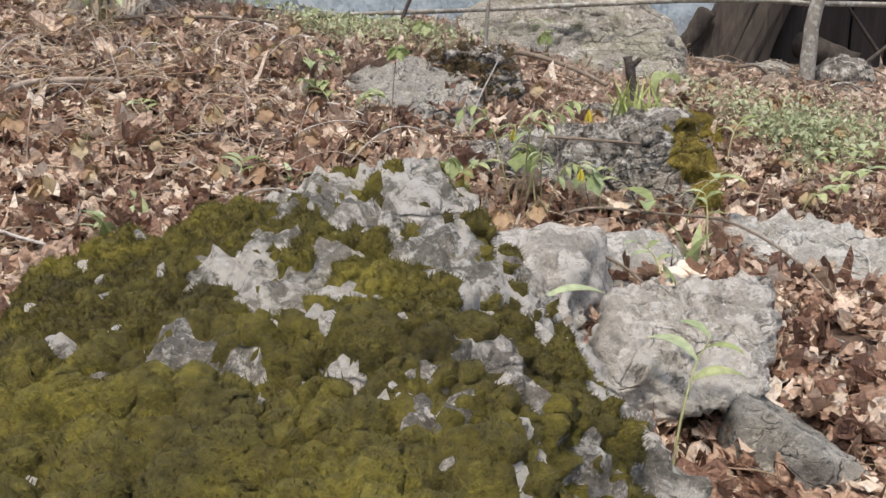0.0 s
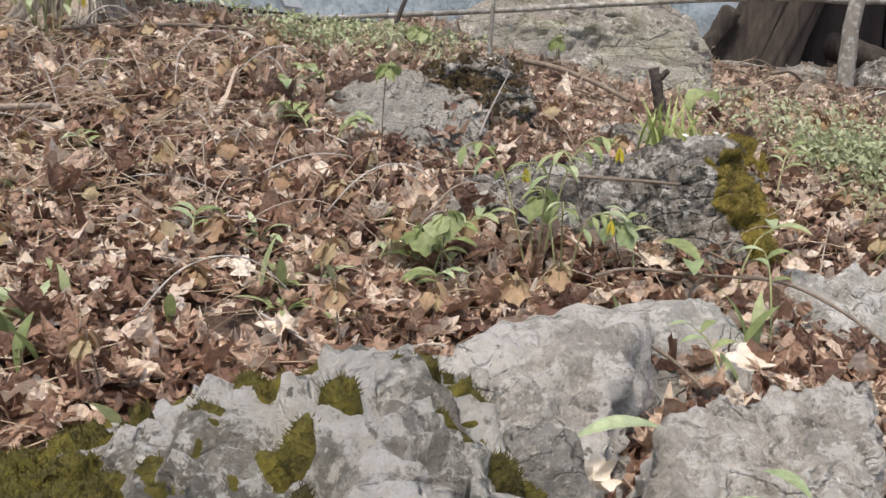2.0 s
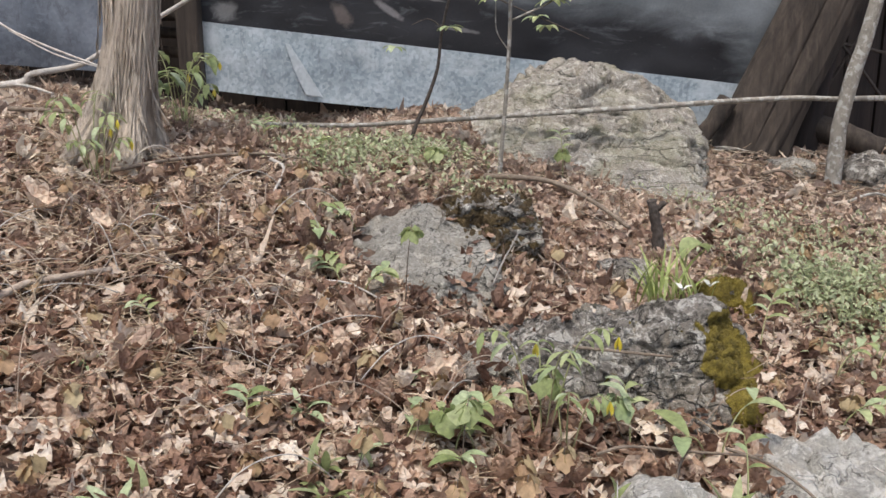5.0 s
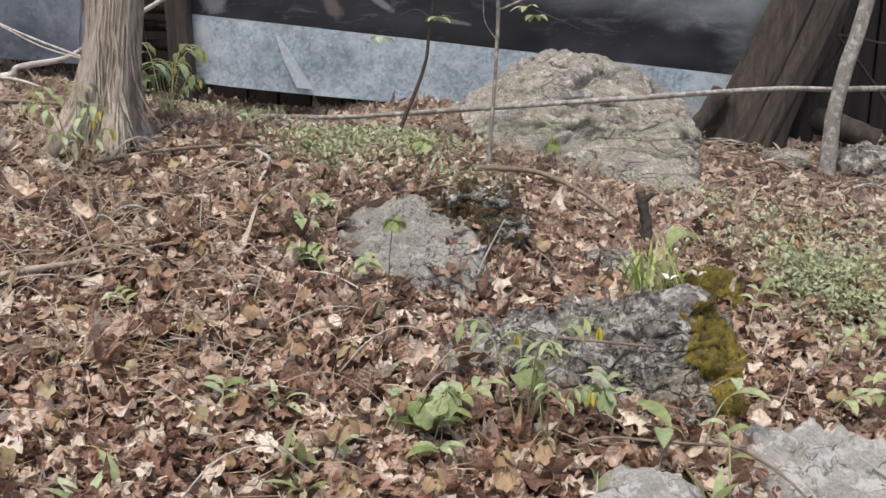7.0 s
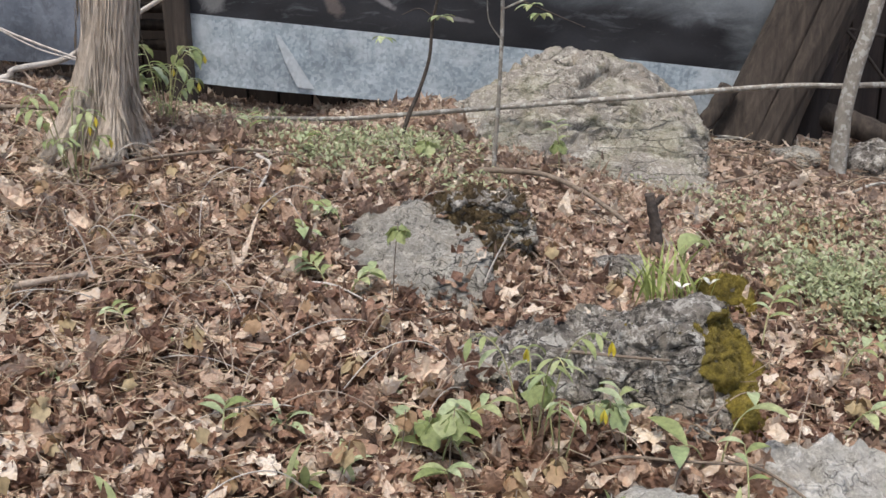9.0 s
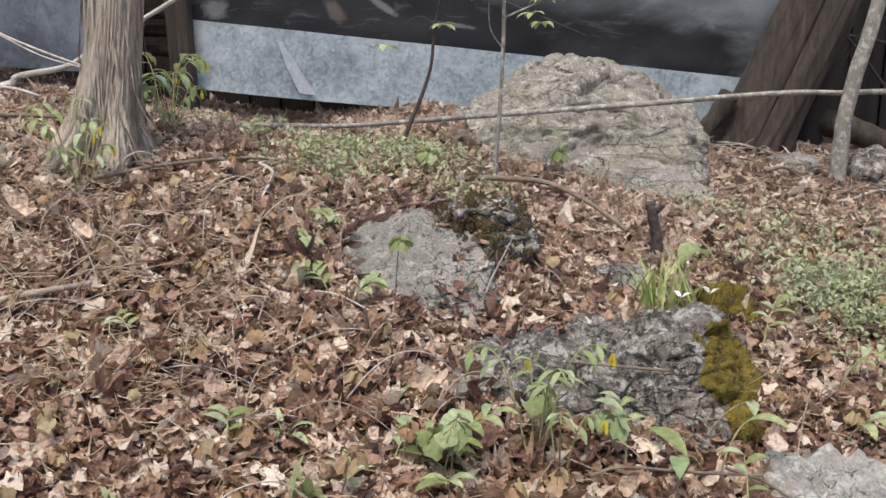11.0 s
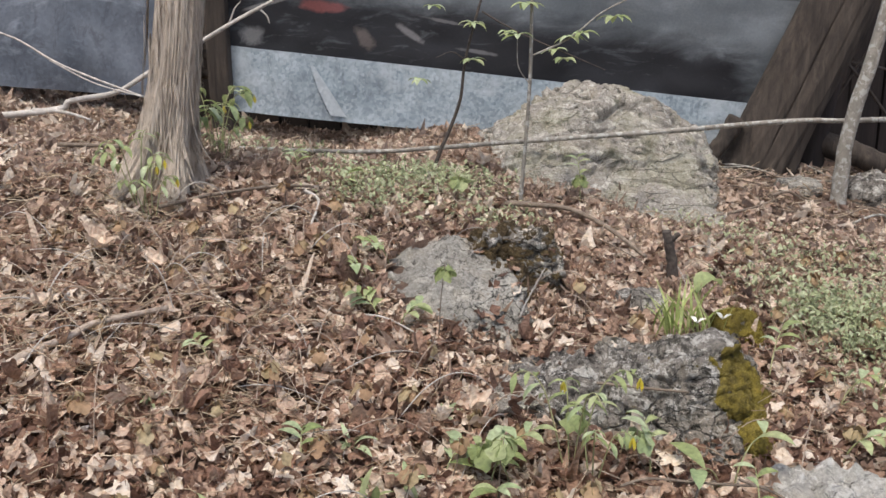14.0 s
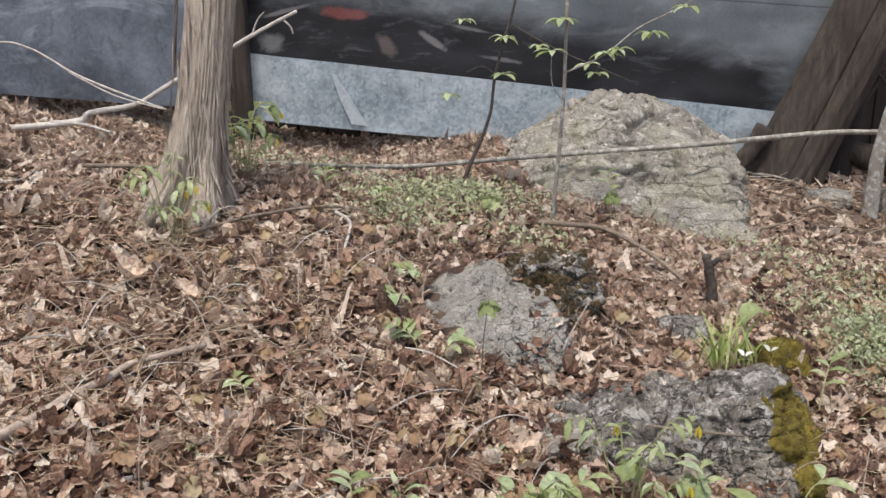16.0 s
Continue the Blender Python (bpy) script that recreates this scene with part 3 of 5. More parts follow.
def moss_on(ob, v, f, n, mask, mat, thick, label, blades=0, seed=0, blade_h=0.009, blade_w=0.0011, front=0):
    """A moss mat on the part of a stone where mask > 0, with upright tufts."""
    rg = np.random.default_rng(seed)
    lump = 0.55 + 0.45 * fbm(v * 45, 3, seed) + 0.5 * fbm(v * 16, 2, seed + 5)
    w = v + n * (-0.004 + smooth01(mask, -0.3, 1.0) * (0.005 + thick * np.clip(lump, 0.1, 1.6)))[:, None]
    keep = (mask[f] > -0.3).any(1)
    f = f[keep]
    if not len(f):
        return
    used, inv = np.unique(f, return_inverse=True)
    f = inv.reshape(f.shape)
    wv, wm, wn_ = w[used], mask[used], n[used]
    faces = [tuple(q) for q in f.tolist()]
    if blades:
        area = np.linalg.norm(np.cross(wv[f[:, 1]] - wv[f[:, 0]], wv[f[:, 2]] - wv[f[:, 0]]), axis=1) * (wm[f].mean(1) > 0.3) * (1 + 2.5 * front * (wv[f[:, 0], 1] > 0.55))
        pick = rg.choice(len(f), blades, p=area / area.sum())
        bc = rg.dirichlet((1, 1, 1), blades)
        base = (wv[f[pick]] * bc[..., None]).sum(1)
        up = (wn_[f[pick]] * bc[..., None]).sum(1) + 0.55 * rg.normal(size=(blades, 3)) + np.array([0, 0, 0.4])
        up /= np.linalg.norm(up, axis=1, keepdims=True)
        side = np.cross(up, rg.normal(size=(blades, 3)))
        side /= np.linalg.norm(side, axis=1, keepdims=True)
        h = blade_h * rg.uniform(0.5, 1.4, (blades, 1))
        tri = np.stack([base - side * blade_w, base + side * blade_w, base + up * h], 1).reshape(-1, 3)
        k = len(wv)
        wv = np.concatenate([wv, tri])
        faces += [(k + 3 * i, k + 3 * i + 1, k + 3 * i + 2) for i in range(blades)]
    put("moss", wv, faces, mat, ob, label)


def world_of(ob, v):
    m = np.array(ob.matrix_world)
    return v @ m[:3, :3].T + m[:3, 3]


# the mossy boulder that the walk starts over: a rounded ridge bounded by soft planes
def ridge_boulder():
    gx, gy = np.meshgrid(np.arange(-0.72, 0.62, 0.0034), np.arange(-0.18, 1.40, 0.0034), indexing="ij")
    x, y = gx.ravel(), gy.ravel()
    p0 = np.stack([x, y, 0 * x], -1)
    wob = 0.02 * fbm(p0 * 6, 3, 17)
    walls = [0.606 + 0 * x, 0.583 - 1.02 * (x + wob) + 0.10 * (y - 0.66), 0.603 + 0.36 * (x + 0.05 + wob), 0.604 - 0.62 * (y - 0.89 + wob) + 0.5 * np.minimum(x + 0.05, 0) - 0.15 * x, 0.598 - 0.18 * (0.743 - y),
             0.575 + 1.3 * (x + 0.28 + wob), 0.545 - 1.5 * (y - 1.10 + wob) + 0.5 * x, 0.595 + 0.45 * (0.9 - y) - 1.9 * (x + 0.4 * wob), 0.52 + 2.5 * (y - 0.16 + 2 * wob), 0.60 + 3.0 * (x + 0.40 + wob)]
    k = 0.016
    z = -k * np.log(sum(np.exp(-w / k) for w in walls)) + 0.004
    z = np.maximum(z, -0.20)
    v = np.stack([x, y, z], -1)
    q = np.array(grid_faces(gx.shape[1], len(gx)))
    f = np.concatenate([q[:, [0, 1, 2]], q[:, [0, 2, 3]]])
    n = normals(v, f)
    if n[:, 2].mean() < 0:
        f, n = f[:, ::-1], -n
    wv = v + 0.02 * np.stack([fbm(v * 11, 2, 60 + i) for i in range(3)], -1)
    knob = 1 - np.abs(perlin(wv * 15, 71)) * 2.6
    knob2 = 1 - np.abs(perlin(wv * 37, 72)) * 2.6
    d = 0.010 * fbm(v * 5.5, 3, 73) + 0.011 * fbm(v * 14, 4, 74) - 0.009 * np.clip(knob, 0, 1) ** 3 - 0.006 * np.clip(knob2, 0, 1) ** 2 + 0.0085 * fbm(v * 60, 3, 75)
    lay = (v @ np.array([0.55, -0.25, 0.8])) / 0.055 + 1.2 * fbm(v * 6, 3, 76)
    d = d + 0.010 * (smooth01(lay % 1, 0.0, 0.8) - smooth01(lay % 1, 0.85, 1.0)) - 0.005
    v = v + n * d[:, None]
    f = f[(z[f] > -0.19).any(1)]
    used, inv = np.unique(f, return_inverse=True)
    v, f = v[used], inv.reshape(f.shape)
    return v, f, normals(v, f)


v, f, n = ridge_boulder()
ob = put("mossy_boulder", v, [tuple(t) for t in f.tolist()], M_ROCK_MOSSY)
tagged(ob, "large grey boulder covered with olive moss and pale lichen", "rock")
FOOT.append((-0.08, 0.72, 0.36, 0.62, 0))
near = smooth01(0.745 - v[:, 1] - 0.18 * v[:, 0], 0, 0.12)
left = smooth01(-0.10 - v[:, 0] - 0.45 * (v[:, 1] - 0.86), 0, 0.1) * smooth01(1.1 - v[:, 1], 0, 0.15)
mk = 0.7 * fbm(v * 6, 3, 13) + 1.5 * fbm(v * 27, 3, 8) + 0.7 * fbm(v * 90, 2, 18) - 0.72 + 1.36 * near + 1.40 * left * (1 - 0.6 * near)
# bare stone that shows through the moss
for bx, by, br in ((-0.15, 0.65, 0.05), (-0.10, 0.58, 0.04), (-0.15, 0.525, 0.032), (-0.06, 0.50, 0.02), (0.03, 0.70, 0.02), (0.0, 0.62, 0.018), (0.07, 0.66, 0.018), (0.12, 0.62, 0.02)):
    mk = mk - 1.7 * np.exp(-(((v[:, 0] - bx) / br) ** 2 + ((v[:, 1] - by) / (0.8 * br)) ** 2))
rg = np.random.default_rng(40)
ragged = 1 + 0.5 * fbm(v * 40, 2, 90)
for i in range(110):
    c = np.array([rg.uniform(-0.30, 0.10), rg.uniform(0.66, 1.1)])
    r = rg.choice([0.003, 0.005, 0.007, 0.010, 0.015]) * rg.uniform(0.8, 1.2)
    ok = (np.abs(v[:, 0] - c[0]) < 3 * r) & (np.abs(v[:, 1] - c[1]) < 3 * r)
    d2 = np.hypot(v[ok, 0] - c[0], v[ok, 1] - c[1]) * ragged[ok]
    mk[ok] = np.maximum(mk[ok], 1.3 * (1 - d2 / r))
mk = mk - 1.6 * smooth01(0.455 + 0.02 * fbm(v * 20, 2, 33) - v[:, 2], 0, 0.04) * smooth01(v[:, 0], 0.06, 0.12)
mk = np.clip(mk, -1, 1) - (1 - smooth01(n[:, 2], -0.2, 0.15))
moss_on(ob, v, f, n, mk, M_MOSS, 0.009, "olive green moss mat", 230000, 1, 0.0045, 0.00045, 1)

ob, v, f, n = rock("slab_rock", (-0.03, 1.46, 0.15), (0.36, 0.22, 0.2), 0, M_ROCK, "grey pitted slab of rock between dead leaves", 23, rough=0.10, fine=True, cracks=0.010, chunk=1.2, beds=(0.075, 0.008, -0.2),
                   planes=[((0.05, 1.6, 0.315), (0, -0.05, 1)), ((-0.09, 1.555, 0.31), (-0.62, 0.78, 0.3)), ((0.262, 1.66, 0.29), (0.93, -0.30, 0.2)), ((0.10, 1.50, 0.30), (0.45, -0.7, 0.55)),
                           ((0.13, 1.39, 0.2), (0.5, -0.85, 0.2)), ((-0.37, 1.28, 0.3), (-0.9, -0.3, 0.3)), ((0, 1.4, -0.1), (0, 0, -1))], lie=36)
w = world_of(ob, v)
mk = np.clip(1.0 * fbm(w * 13, 4, 5) - 0.50 + 0.30 * smooth01(0.02 - w[:, 0], 0, 0.10) * smooth01(1.52 + 0.45 * w[:, 0] - w[:, 1], 0, 0.06), -1, 1) - (1 - smooth01(n[:, 2], 0, 0.3))
SLAB = (ob, v)
moss_on(ob, v, f, n, mk, M_MOSS, 0.010, "tufts of dark olive moss", 9000, 2, 0.007)

rock("cracked_rock", (0.095, 1.27, 0.20), (0.06, 0.065, 0.16), 10, M_ROCK_PALE, "small pale rock split by fine cracks", 31, square=3.5, rough=0.06, cracks=0.012)
rock("wedge_rock", (0.28, 1.82, 0.115), (0.085, 0.18, 0.11), 24, M_ROCK_PALE, "smooth grey wedge-shaped rock", 41, cuts=[(0.1, -0.2, 1, 0.085)], square=4, rough=0.03)
rock("front_boulder", (0.38, 1.47, 0.20), (0.17, 0.16, 0.15), 0, M_ROCK, "large grey angular boulder with rough face", 52, rough=0.07, fine=True, cracks=0.010, chunk=1.2, sharp=26,
     planes=[((0.28, 1.46, 0.284), (0.3, -0.45, 0.9)), ((0.36, 1.525, 0.275), (-0.45, 0.89, 0.3)), ((0.485, 1.40, 0.25), (1, -0.4, 0.15)), ((0.255, 1.44, 0.27), (-0.93, 0.10, 0.25)), ((0.36, 1.285, 0.14), (-0.15, -1, 0.2)),
             ((0.37, 1.30, 0.15), (0.30, -0.3, -0.9)), ((0.36, 1.46, 0.0), (0, 0, -1))])
rock("smooth_rock", (0.505, 1.30, 0.06), (0.085, 0.12, 0.115), 20, M_ROCK_PALE, "smooth grey rock leaning under the angular boulder", 55, cuts=[(0.55, -0.1, 0.85, 0.07)], square=3, rough=0.03, chunk=0.4)
rock("rounded_rock", (0.40, 1.99, 0.125), (0.12, 0.11, 0.125), 15, M_ROCK_WHITE, "rounded pale grey rock", 61, square=2.4, rough=0.035, foot=1.3)
rock("small_rock", (0.44, 1.80, 0.14), (0.06, 0.05, 0.07), 40, M_ROCK, "small grey rock wedged between larger ones", 64, square=3, rough=0.05)
rock("pale_slab", (0.82, 2.08, 0.065), (0.23, 0.18, 0.165), -22, M_ROCK_WHITE, "pale flat slab of rock with cracks", 71, cuts=[(0.05, -0.15, 1, 0.13)], square=4, rough=0.09, strata=0.012, fine=True, cracks=0.018, chunk=1.8, beds=(0.05, 0.012, 0.15), foot=1.15)

ob, v, f, n = rock("dark_crusted_rock", (0.36, 2.45, 0.22), (0.30, 0.20, 0.22), 0, M_ROCK_DARK, "grey rock with black crusts and a mossy flank", 83, rough=0.085, strata=0.010, fine=2, cracks=0.018, chunk=1.3, sharp=26,
                   planes=[((0.4, 2.45, 0.412), (-0.15, 0.12, 1)), ((0.381, 2.395, 0.388), (0.03, -0.8, 0.6)), ((0.4, 2.26, 0.2), (0.05, -1, 0.10)), ((0.60, 2.45, 0.40), (0.82, -0.22, 0.55)),
                           ((0.09, 2.40, 0.3), (-0.9, -0.25, 0.1)), ((0.4, 2.66, 0.35), (0.1, 1, 0.25)), ((0.36, 2.45, -0.02), (0, 0, -1))], lie=8)
w = world_of(ob, v)
mk = np.clip(0.6 * fbm(w * 14, 3, 2) + 1.7 * smooth01(0.82 * (w[:, 0] - 0.60) - 0.22 * (w[:, 1] - 2.45) + 0.55 * (w[:, 2] - 0.40) + 0.03 * fbm(w * 9, 2, 4), -0.055, -0.025) * smooth01(2.60 - w[:, 1], 0, 0.05) * smooth01(0.44 - w[:, 2], 0, 0.03) - 0.30, -1, 1)
DARK = (ob, v)
moss_on(ob, v, f, n, mk, M_MOSS_YELLOW, 0.005, "yellow-green moss", 12000, 3, 0.006, 0.0008)

rock("ledge_rock", (0.125, 2.42, 0.30), (0.125, 0.09, 0.075), 8, M_ROCK_BIG, "low pale greenish ledge of rock beside the crusted one", 88,
     cuts=[(-0.10, -0.1, 1, 0.055), (0, -0.85, -0.55, 0.05)], square=3.2, rough=0.09, fine=True, cracks=0.008, chunk=0.8, foot=0.9)
ob, v, f, n = rock("flat_rock", (-0.115, 2.98, 0.35), (0.255, 0.28, 0.165), 8, M_ROCK_PALE, "low pale grey rock topped with dark moss", 94,
                   cuts=[(-0.15, -0.25, 1, 0.115), (0, -0.9, 0.55, 0.24)], square=3.4, rough=0.075, strata=0.012, fine=True, cracks=0.016, chunk=1.4)
w = world_of(ob, v)
mk = np.clip(0.9 * fbm(w * 15, 4, 6) + 1.2 * smooth01(w[:, 0] + 0.6 * (w[:, 1] - 3.0), -0.02, 0.08) - 0.62, -1, 1) - (1 - smooth01(n[:, 2], -0.2, 0.2))
FLAT = (ob, v)
moss_on(ob, v, f, n, mk, M_MOSS_DARK, 0.016, "dark dry moss", 9000, 4)
ob, v, f, n = rock("mossy_hummock", (0.085, 3.13, 0.425), (0.15, 0.115, 0.14), 0, M_ROCK_DARK, "small dark knob of rock under dry moss and lichen", 97, cuts=[(0, -1, 0.1, 0.085)], square=3.0, rough=0.14, fine=True, foot=0.95, chunk=1.2)
HUMMOCK = (ob, v)
moss_on(ob, v, f, n, np.clip(1.3 * fbm(v * 16, 4, 3) + 0.9 * n[:, 2] - 0.35, -1, 1), M_MOSS_DARK, 0.012, "dark dry moss", 7000, 7)

rock("big_rock", (0.55, 4.42, 0.42), (0.50, 0.44, 0.40), 0, M_ROCK_BIG, "large layered grey boulder with greenish lichen", 105, rough=0.03, strata=0.008, fine=2, cracks=0.022, chunk=0.95, beds=(0.13, 0.042, 0.28), sharp=26,
     planes=[((0.52, 4.5, 0.785), (0.08, -0.2, 1)), ((0.78, 4.42, 0.70), (0.62, -0.2, 0.9)), ((1.0, 4.4, 0.535), (0.8, -0.25, 0.6)), ((1.09, 4.4, 0.4), (1, -0.1, 0.05)), ((0.25, 4.45, 0.68), (-0.5, -0.2, 0.95)),
             ((0.06, 4.4, 0.6), (-1, -0.2, 0.3)), ((0.80, 3.97, 0.395), (0.15, -0.5, 0.9)), ((0.6, 3.87, 0.36), (0.1, -1, 0.3)), ((0.5, 4.76, 0.5), (0, 1, 0.1)), ((0.5, 4.4, 0.1), (0, 0, -1))])
rock("small_rock", (0.48, 3.02, 0.33), (0.09, 0.06, 0.075), 0, M_ROCK_DARK, "small dark rock among dead leaves", 112, square=2.6, rough=0.06)
ob, v, f, n = rock("mossy_stone", (0.74, 2.86, 0.30), (0.075, 0.06, 0.085), 0, M_ROCK_DARK, "small stone under yellow moss", 118, square=2.4, rough=0.06)
moss_on(ob, v, f, n, np.clip(n[:, 2] + 0.3, -1, 1), M_MOSS_YELLOW, 0.01, "yellow moss", 3000, 6)
rock("grey_stone", (1.80, 4.45, 0.33), (0.13, 0.12, 0.12), 20, M_ROCK_DARK, "dark lichen-spotted stone beside the sapling", 121, square=2.5, rough=0.05)
rock("flat_stone", (1.46, 4.45, 0.385), (0.10, 0.06, 0.04), -18, M_ROCK_PALE, "flat grey-brown stone at the foot of the tree", 124, square=2.8, rough=0.05)
rock("small_rock", (0.70, 1.62, 0.06), (0.08, 0.07, 0.08), 10, M_ROCK_DARK, "small dark rock beside the boulder", 128, square=2.8, rough=0.05)

# ---- metal sheets and the dark board wall behind them ----
def sheet(name, x0, x1, bottom, top, y, mat, parent, label, seed, nx=90, nz=24, dent=0.012, thick=0.003, lean=0.0):
    """A thin dented sheet between two lines z = bottom(x) and z = top(x)."""
    u = np.linspace(x0, x1, nx)
    k = np.linspace(0, 1, nz)
    zb, zt = bottom(u), top(u)
    z = zb[None] + (zt - zb)[None] * k[:, None]
    x = np.repeat(u[None], nz, 0)
    q = np.stack([x, 0 * x, z], -1)
    yy = y(x) + lean * (z - zb[None]) + dent * fbm(q * 2.3, 3, seed) + 0.2 * dent * perlin(q * 11, seed)
    front = np.stack([x, yy, z], -1).reshape(-1, 3)
    back = front + np.array([0, thick, 0])
    fr = grid_faces(nx, nz)
    m = nx * nz
    faces = [tuple(q) for q in fr.tolist()] + [tuple(q[::-1]) for q in (fr + m).tolist()]
    rim = list(range(nx)) + [i * nx + nx - 1 for i in range(1, nz)] + [(nz - 1) * nx + i for i in range(nx - 2, -1, -1)] + [i * nx for i in range(nz - 2, 0, -1)]
    k = len(rim)
    faces += [(2 * m + i, 2 * m + k + i, 2 * m + k + (i + 1) % k, 2 * m + (i + 1) % k) for i in range(k)]
    return put(name, np.concatenate([front, back, front[rim], back[rim]]), faces, mat, parent, label)


YS = lambda x: 4.86 + 0.03 * x
panel = thing("metal_panel", (0, 0, 0), "long dented galvanised panel with a dark tarred band", "metal sheet")
z_low = lambda x: 0.565 - 0.122 * x + 0.012 * np.sin(2.2 * x + 0.4)
z_band = lambda x: 0.862 - 0.122 * x
sheet("lower_sheet", -1.175, 1.42, z_low, z_band, YS, M_ZINC, panel, "bright galvanised lower strip", 3, dent=0.008, lean=0.04)
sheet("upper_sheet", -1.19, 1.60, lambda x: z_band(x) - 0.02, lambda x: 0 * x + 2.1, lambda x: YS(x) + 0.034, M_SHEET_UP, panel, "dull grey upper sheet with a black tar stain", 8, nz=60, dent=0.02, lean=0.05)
# shallow crease; its bright triangle of light comes from the paler colour
fold_v = np.array([(-0.775, 4.828, 0.905), (-0.757, 4.828, 0.90), (-0.69, 4.826, 0.79), (-0.612, 4.824, 0.658), (-0.69, 4.828, 0.668), (-0.742, 4.83, 0.79)])
put("bent_fold", np.concatenate([fold_v, fold_v + (0, 0.006, 0)]), [(0, 1, 2, 5), (5, 2, 3, 4), (11, 8, 7, 6), (10, 9, 8, 11)] + [(i, i + 6, (i + 1) % 6 + 6, (i + 1) % 6) for i in range(6)], M_FOLD_HIGHLIGHT, panel, "bent fold with its bright highlight put into the colour", False)


left_panel = thing("metal_panel", (0, 0, 0), "dull blue-grey sheet smudged with pale weathering", "metal sheet")
sheet("sheet", -2.6, -1.38, lambda x: 0.79 - 0.06 * (x + 1.4), lambda x: 0 * x + 2.2, lambda x: 4.62 - 0.08 * (x + 1.4), M_SHEET_LEFT, left_panel, "", 12, dent=0.03, lean=0.12)
sheet("sheet", -4.2, -2.57, lambda x: 0.79 - 0.06 * (x + 1.4), lambda x: 0 * x + 2.2, lambda x: 4.63 - 0.08 * (x + 1.4), M_SHEET_LEFT, left_panel, "", 12, dent=0.03, lean=0.12)

wall = thing("board_wall", (0, 0, 0), "dark stained wall of vertical boards", "wall", kind="structure")
rg = np.random.default_rng(5)
bx = -4.4
while bx < 5.2:
    bw = rg.uniform(0.15, 0.2)
    y0 = 5.42 + rg.uniform(-0.012, 0.012)
    c = np.array([(x, y, z) for z in (0.15, 2.6) for y in (y0, y0 + 0.03) for x in (bx, bx + bw - 0.012)])
    put("board", c, [(0, 1, 5, 4), (2, 6, 7, 3), (0, 4, 6, 2), (1, 3, 7, 5), (4, 5, 7, 6), (0, 2, 3, 1)], M_DARKWOOD, wall, smooth=False)
    bx += bw
c = np.array([(x, y, z) for z in (0.1, 2.6) for y in (5.48, 5.52) for x in (-4.5, 5.4)])
put("backing", c, [(0, 1, 5, 4), (2, 6, 7, 3), (0, 4, 6, 2), (1, 3, 7, 5), (4, 5, 7, 6), (0, 2, 3, 1)], M_DARKWOOD, wall, smooth=False)

# timber between the two panels
post = thing("timber_post", (-1.20, 4.80, 0.72), "dark weathered timber post beside the metal panel", "post")
ang = np.linspace(0, 2 * np.pi, 24, endpoint=False)
zz = np.linspace(-0.15, 1.6, 30)
sq = 0.052 / np.maximum(np.abs(np.cos(ang)), np.abs(np.sin(ang))) ** 0.8
pv = np.stack([np.stack([sq * np.cos(ang) * (1 + 0.04 * perlin(np.stack([np.cos(ang) * 2, np.sin(ang) * 2, 0 * ang + z * 2], -1), 2)), sq * np.sin(ang), 0 * ang + z], -1) for z in zz]).reshape(-1, 3)
put("post", pv, grid_faces(24, 30, True), M_OLDBARK, post)
for zc, y0 in ((0.30, 5.0), (0.22, 5.02), (0.13, 5.0)):
    rail = thing("timber_rail", (-1.40, y0, 0.72 + zc), "dark weathered horizontal rail behind the tree", "rail", "rails between the panels")
    rv, rf = tube([(-0.35, 0, 0.02), (0, 0, 0.005), (0.26, 0, -0.01)], 0.026, 0.024, 8, bumpy=0.2, seed=int(zc * 50))
    put("rail", rv, rf, M_OLDBARK, rail)

# ---- trees ----
def bark_trunk(height, radius, lean, flare, seed, ridges=22, ridge=0.06, sides=170, rows=110, lobes=5, flat=0.0, spread=0.10, shift=(0, 0)):
    """A trunk from the origin: fibrous ridges that run up it, a flared foot with root lobes."""
    z = np.linspace(-0.16, height, rows)[:, None]
    a = np.linspace(0, 2 * np.pi, sides, endpoint=False)[None]
    ca, sa = np.cos(a) + 0 * z, np.sin(a) + 0 * z
    r = radius * (1 - 0.06 * z / height)
    r = r * (1 + 0.07 * perlin(np.stack([ca * 1.5, sa * 1.5, z * 1.2 + 0 * a], -1), seed) + flat * np.cos(2 * a + 0.6))
    tw = a + 0.18 * z
    fib = perlin(np.stack([np.cos(tw) * ridges / 5, np.sin(tw) * ridges / 5, z * 1.6 + 0 * a], -1), seed + 1)
    fib2 = perlin(np.stack([np.cos(tw) * ridges / 1.6, np.sin(tw) * ridges / 1.6, z * 6.5 + 0 * a], -1), seed + 2)
    r = r * (1 + ridge * (1 - 2 * np.abs(fib)) + 0.5 * ridge * fib2)
    e = np.exp(-np.maximum(z + 0.02, 0) / spread)
    r = r + flare * e * (0.75 + 0.45 * np.cos(lobes * a + seed) + 0.35 * perlin(np.stack([ca * 3, sa * 3, 0 * z + 0 * a], -1), seed + 3) + 0.25 * fib2)
    x, y = r * ca + lean[0] * z + 0.02 * np.sin(2.2 * z) + shift[0] * e, r * sa + lean[1] * z + shift[1] * e
    return np.stack([x, y, z + 0 * a], -1).reshape(-1, 3), grid_faces(sides, rows, True)


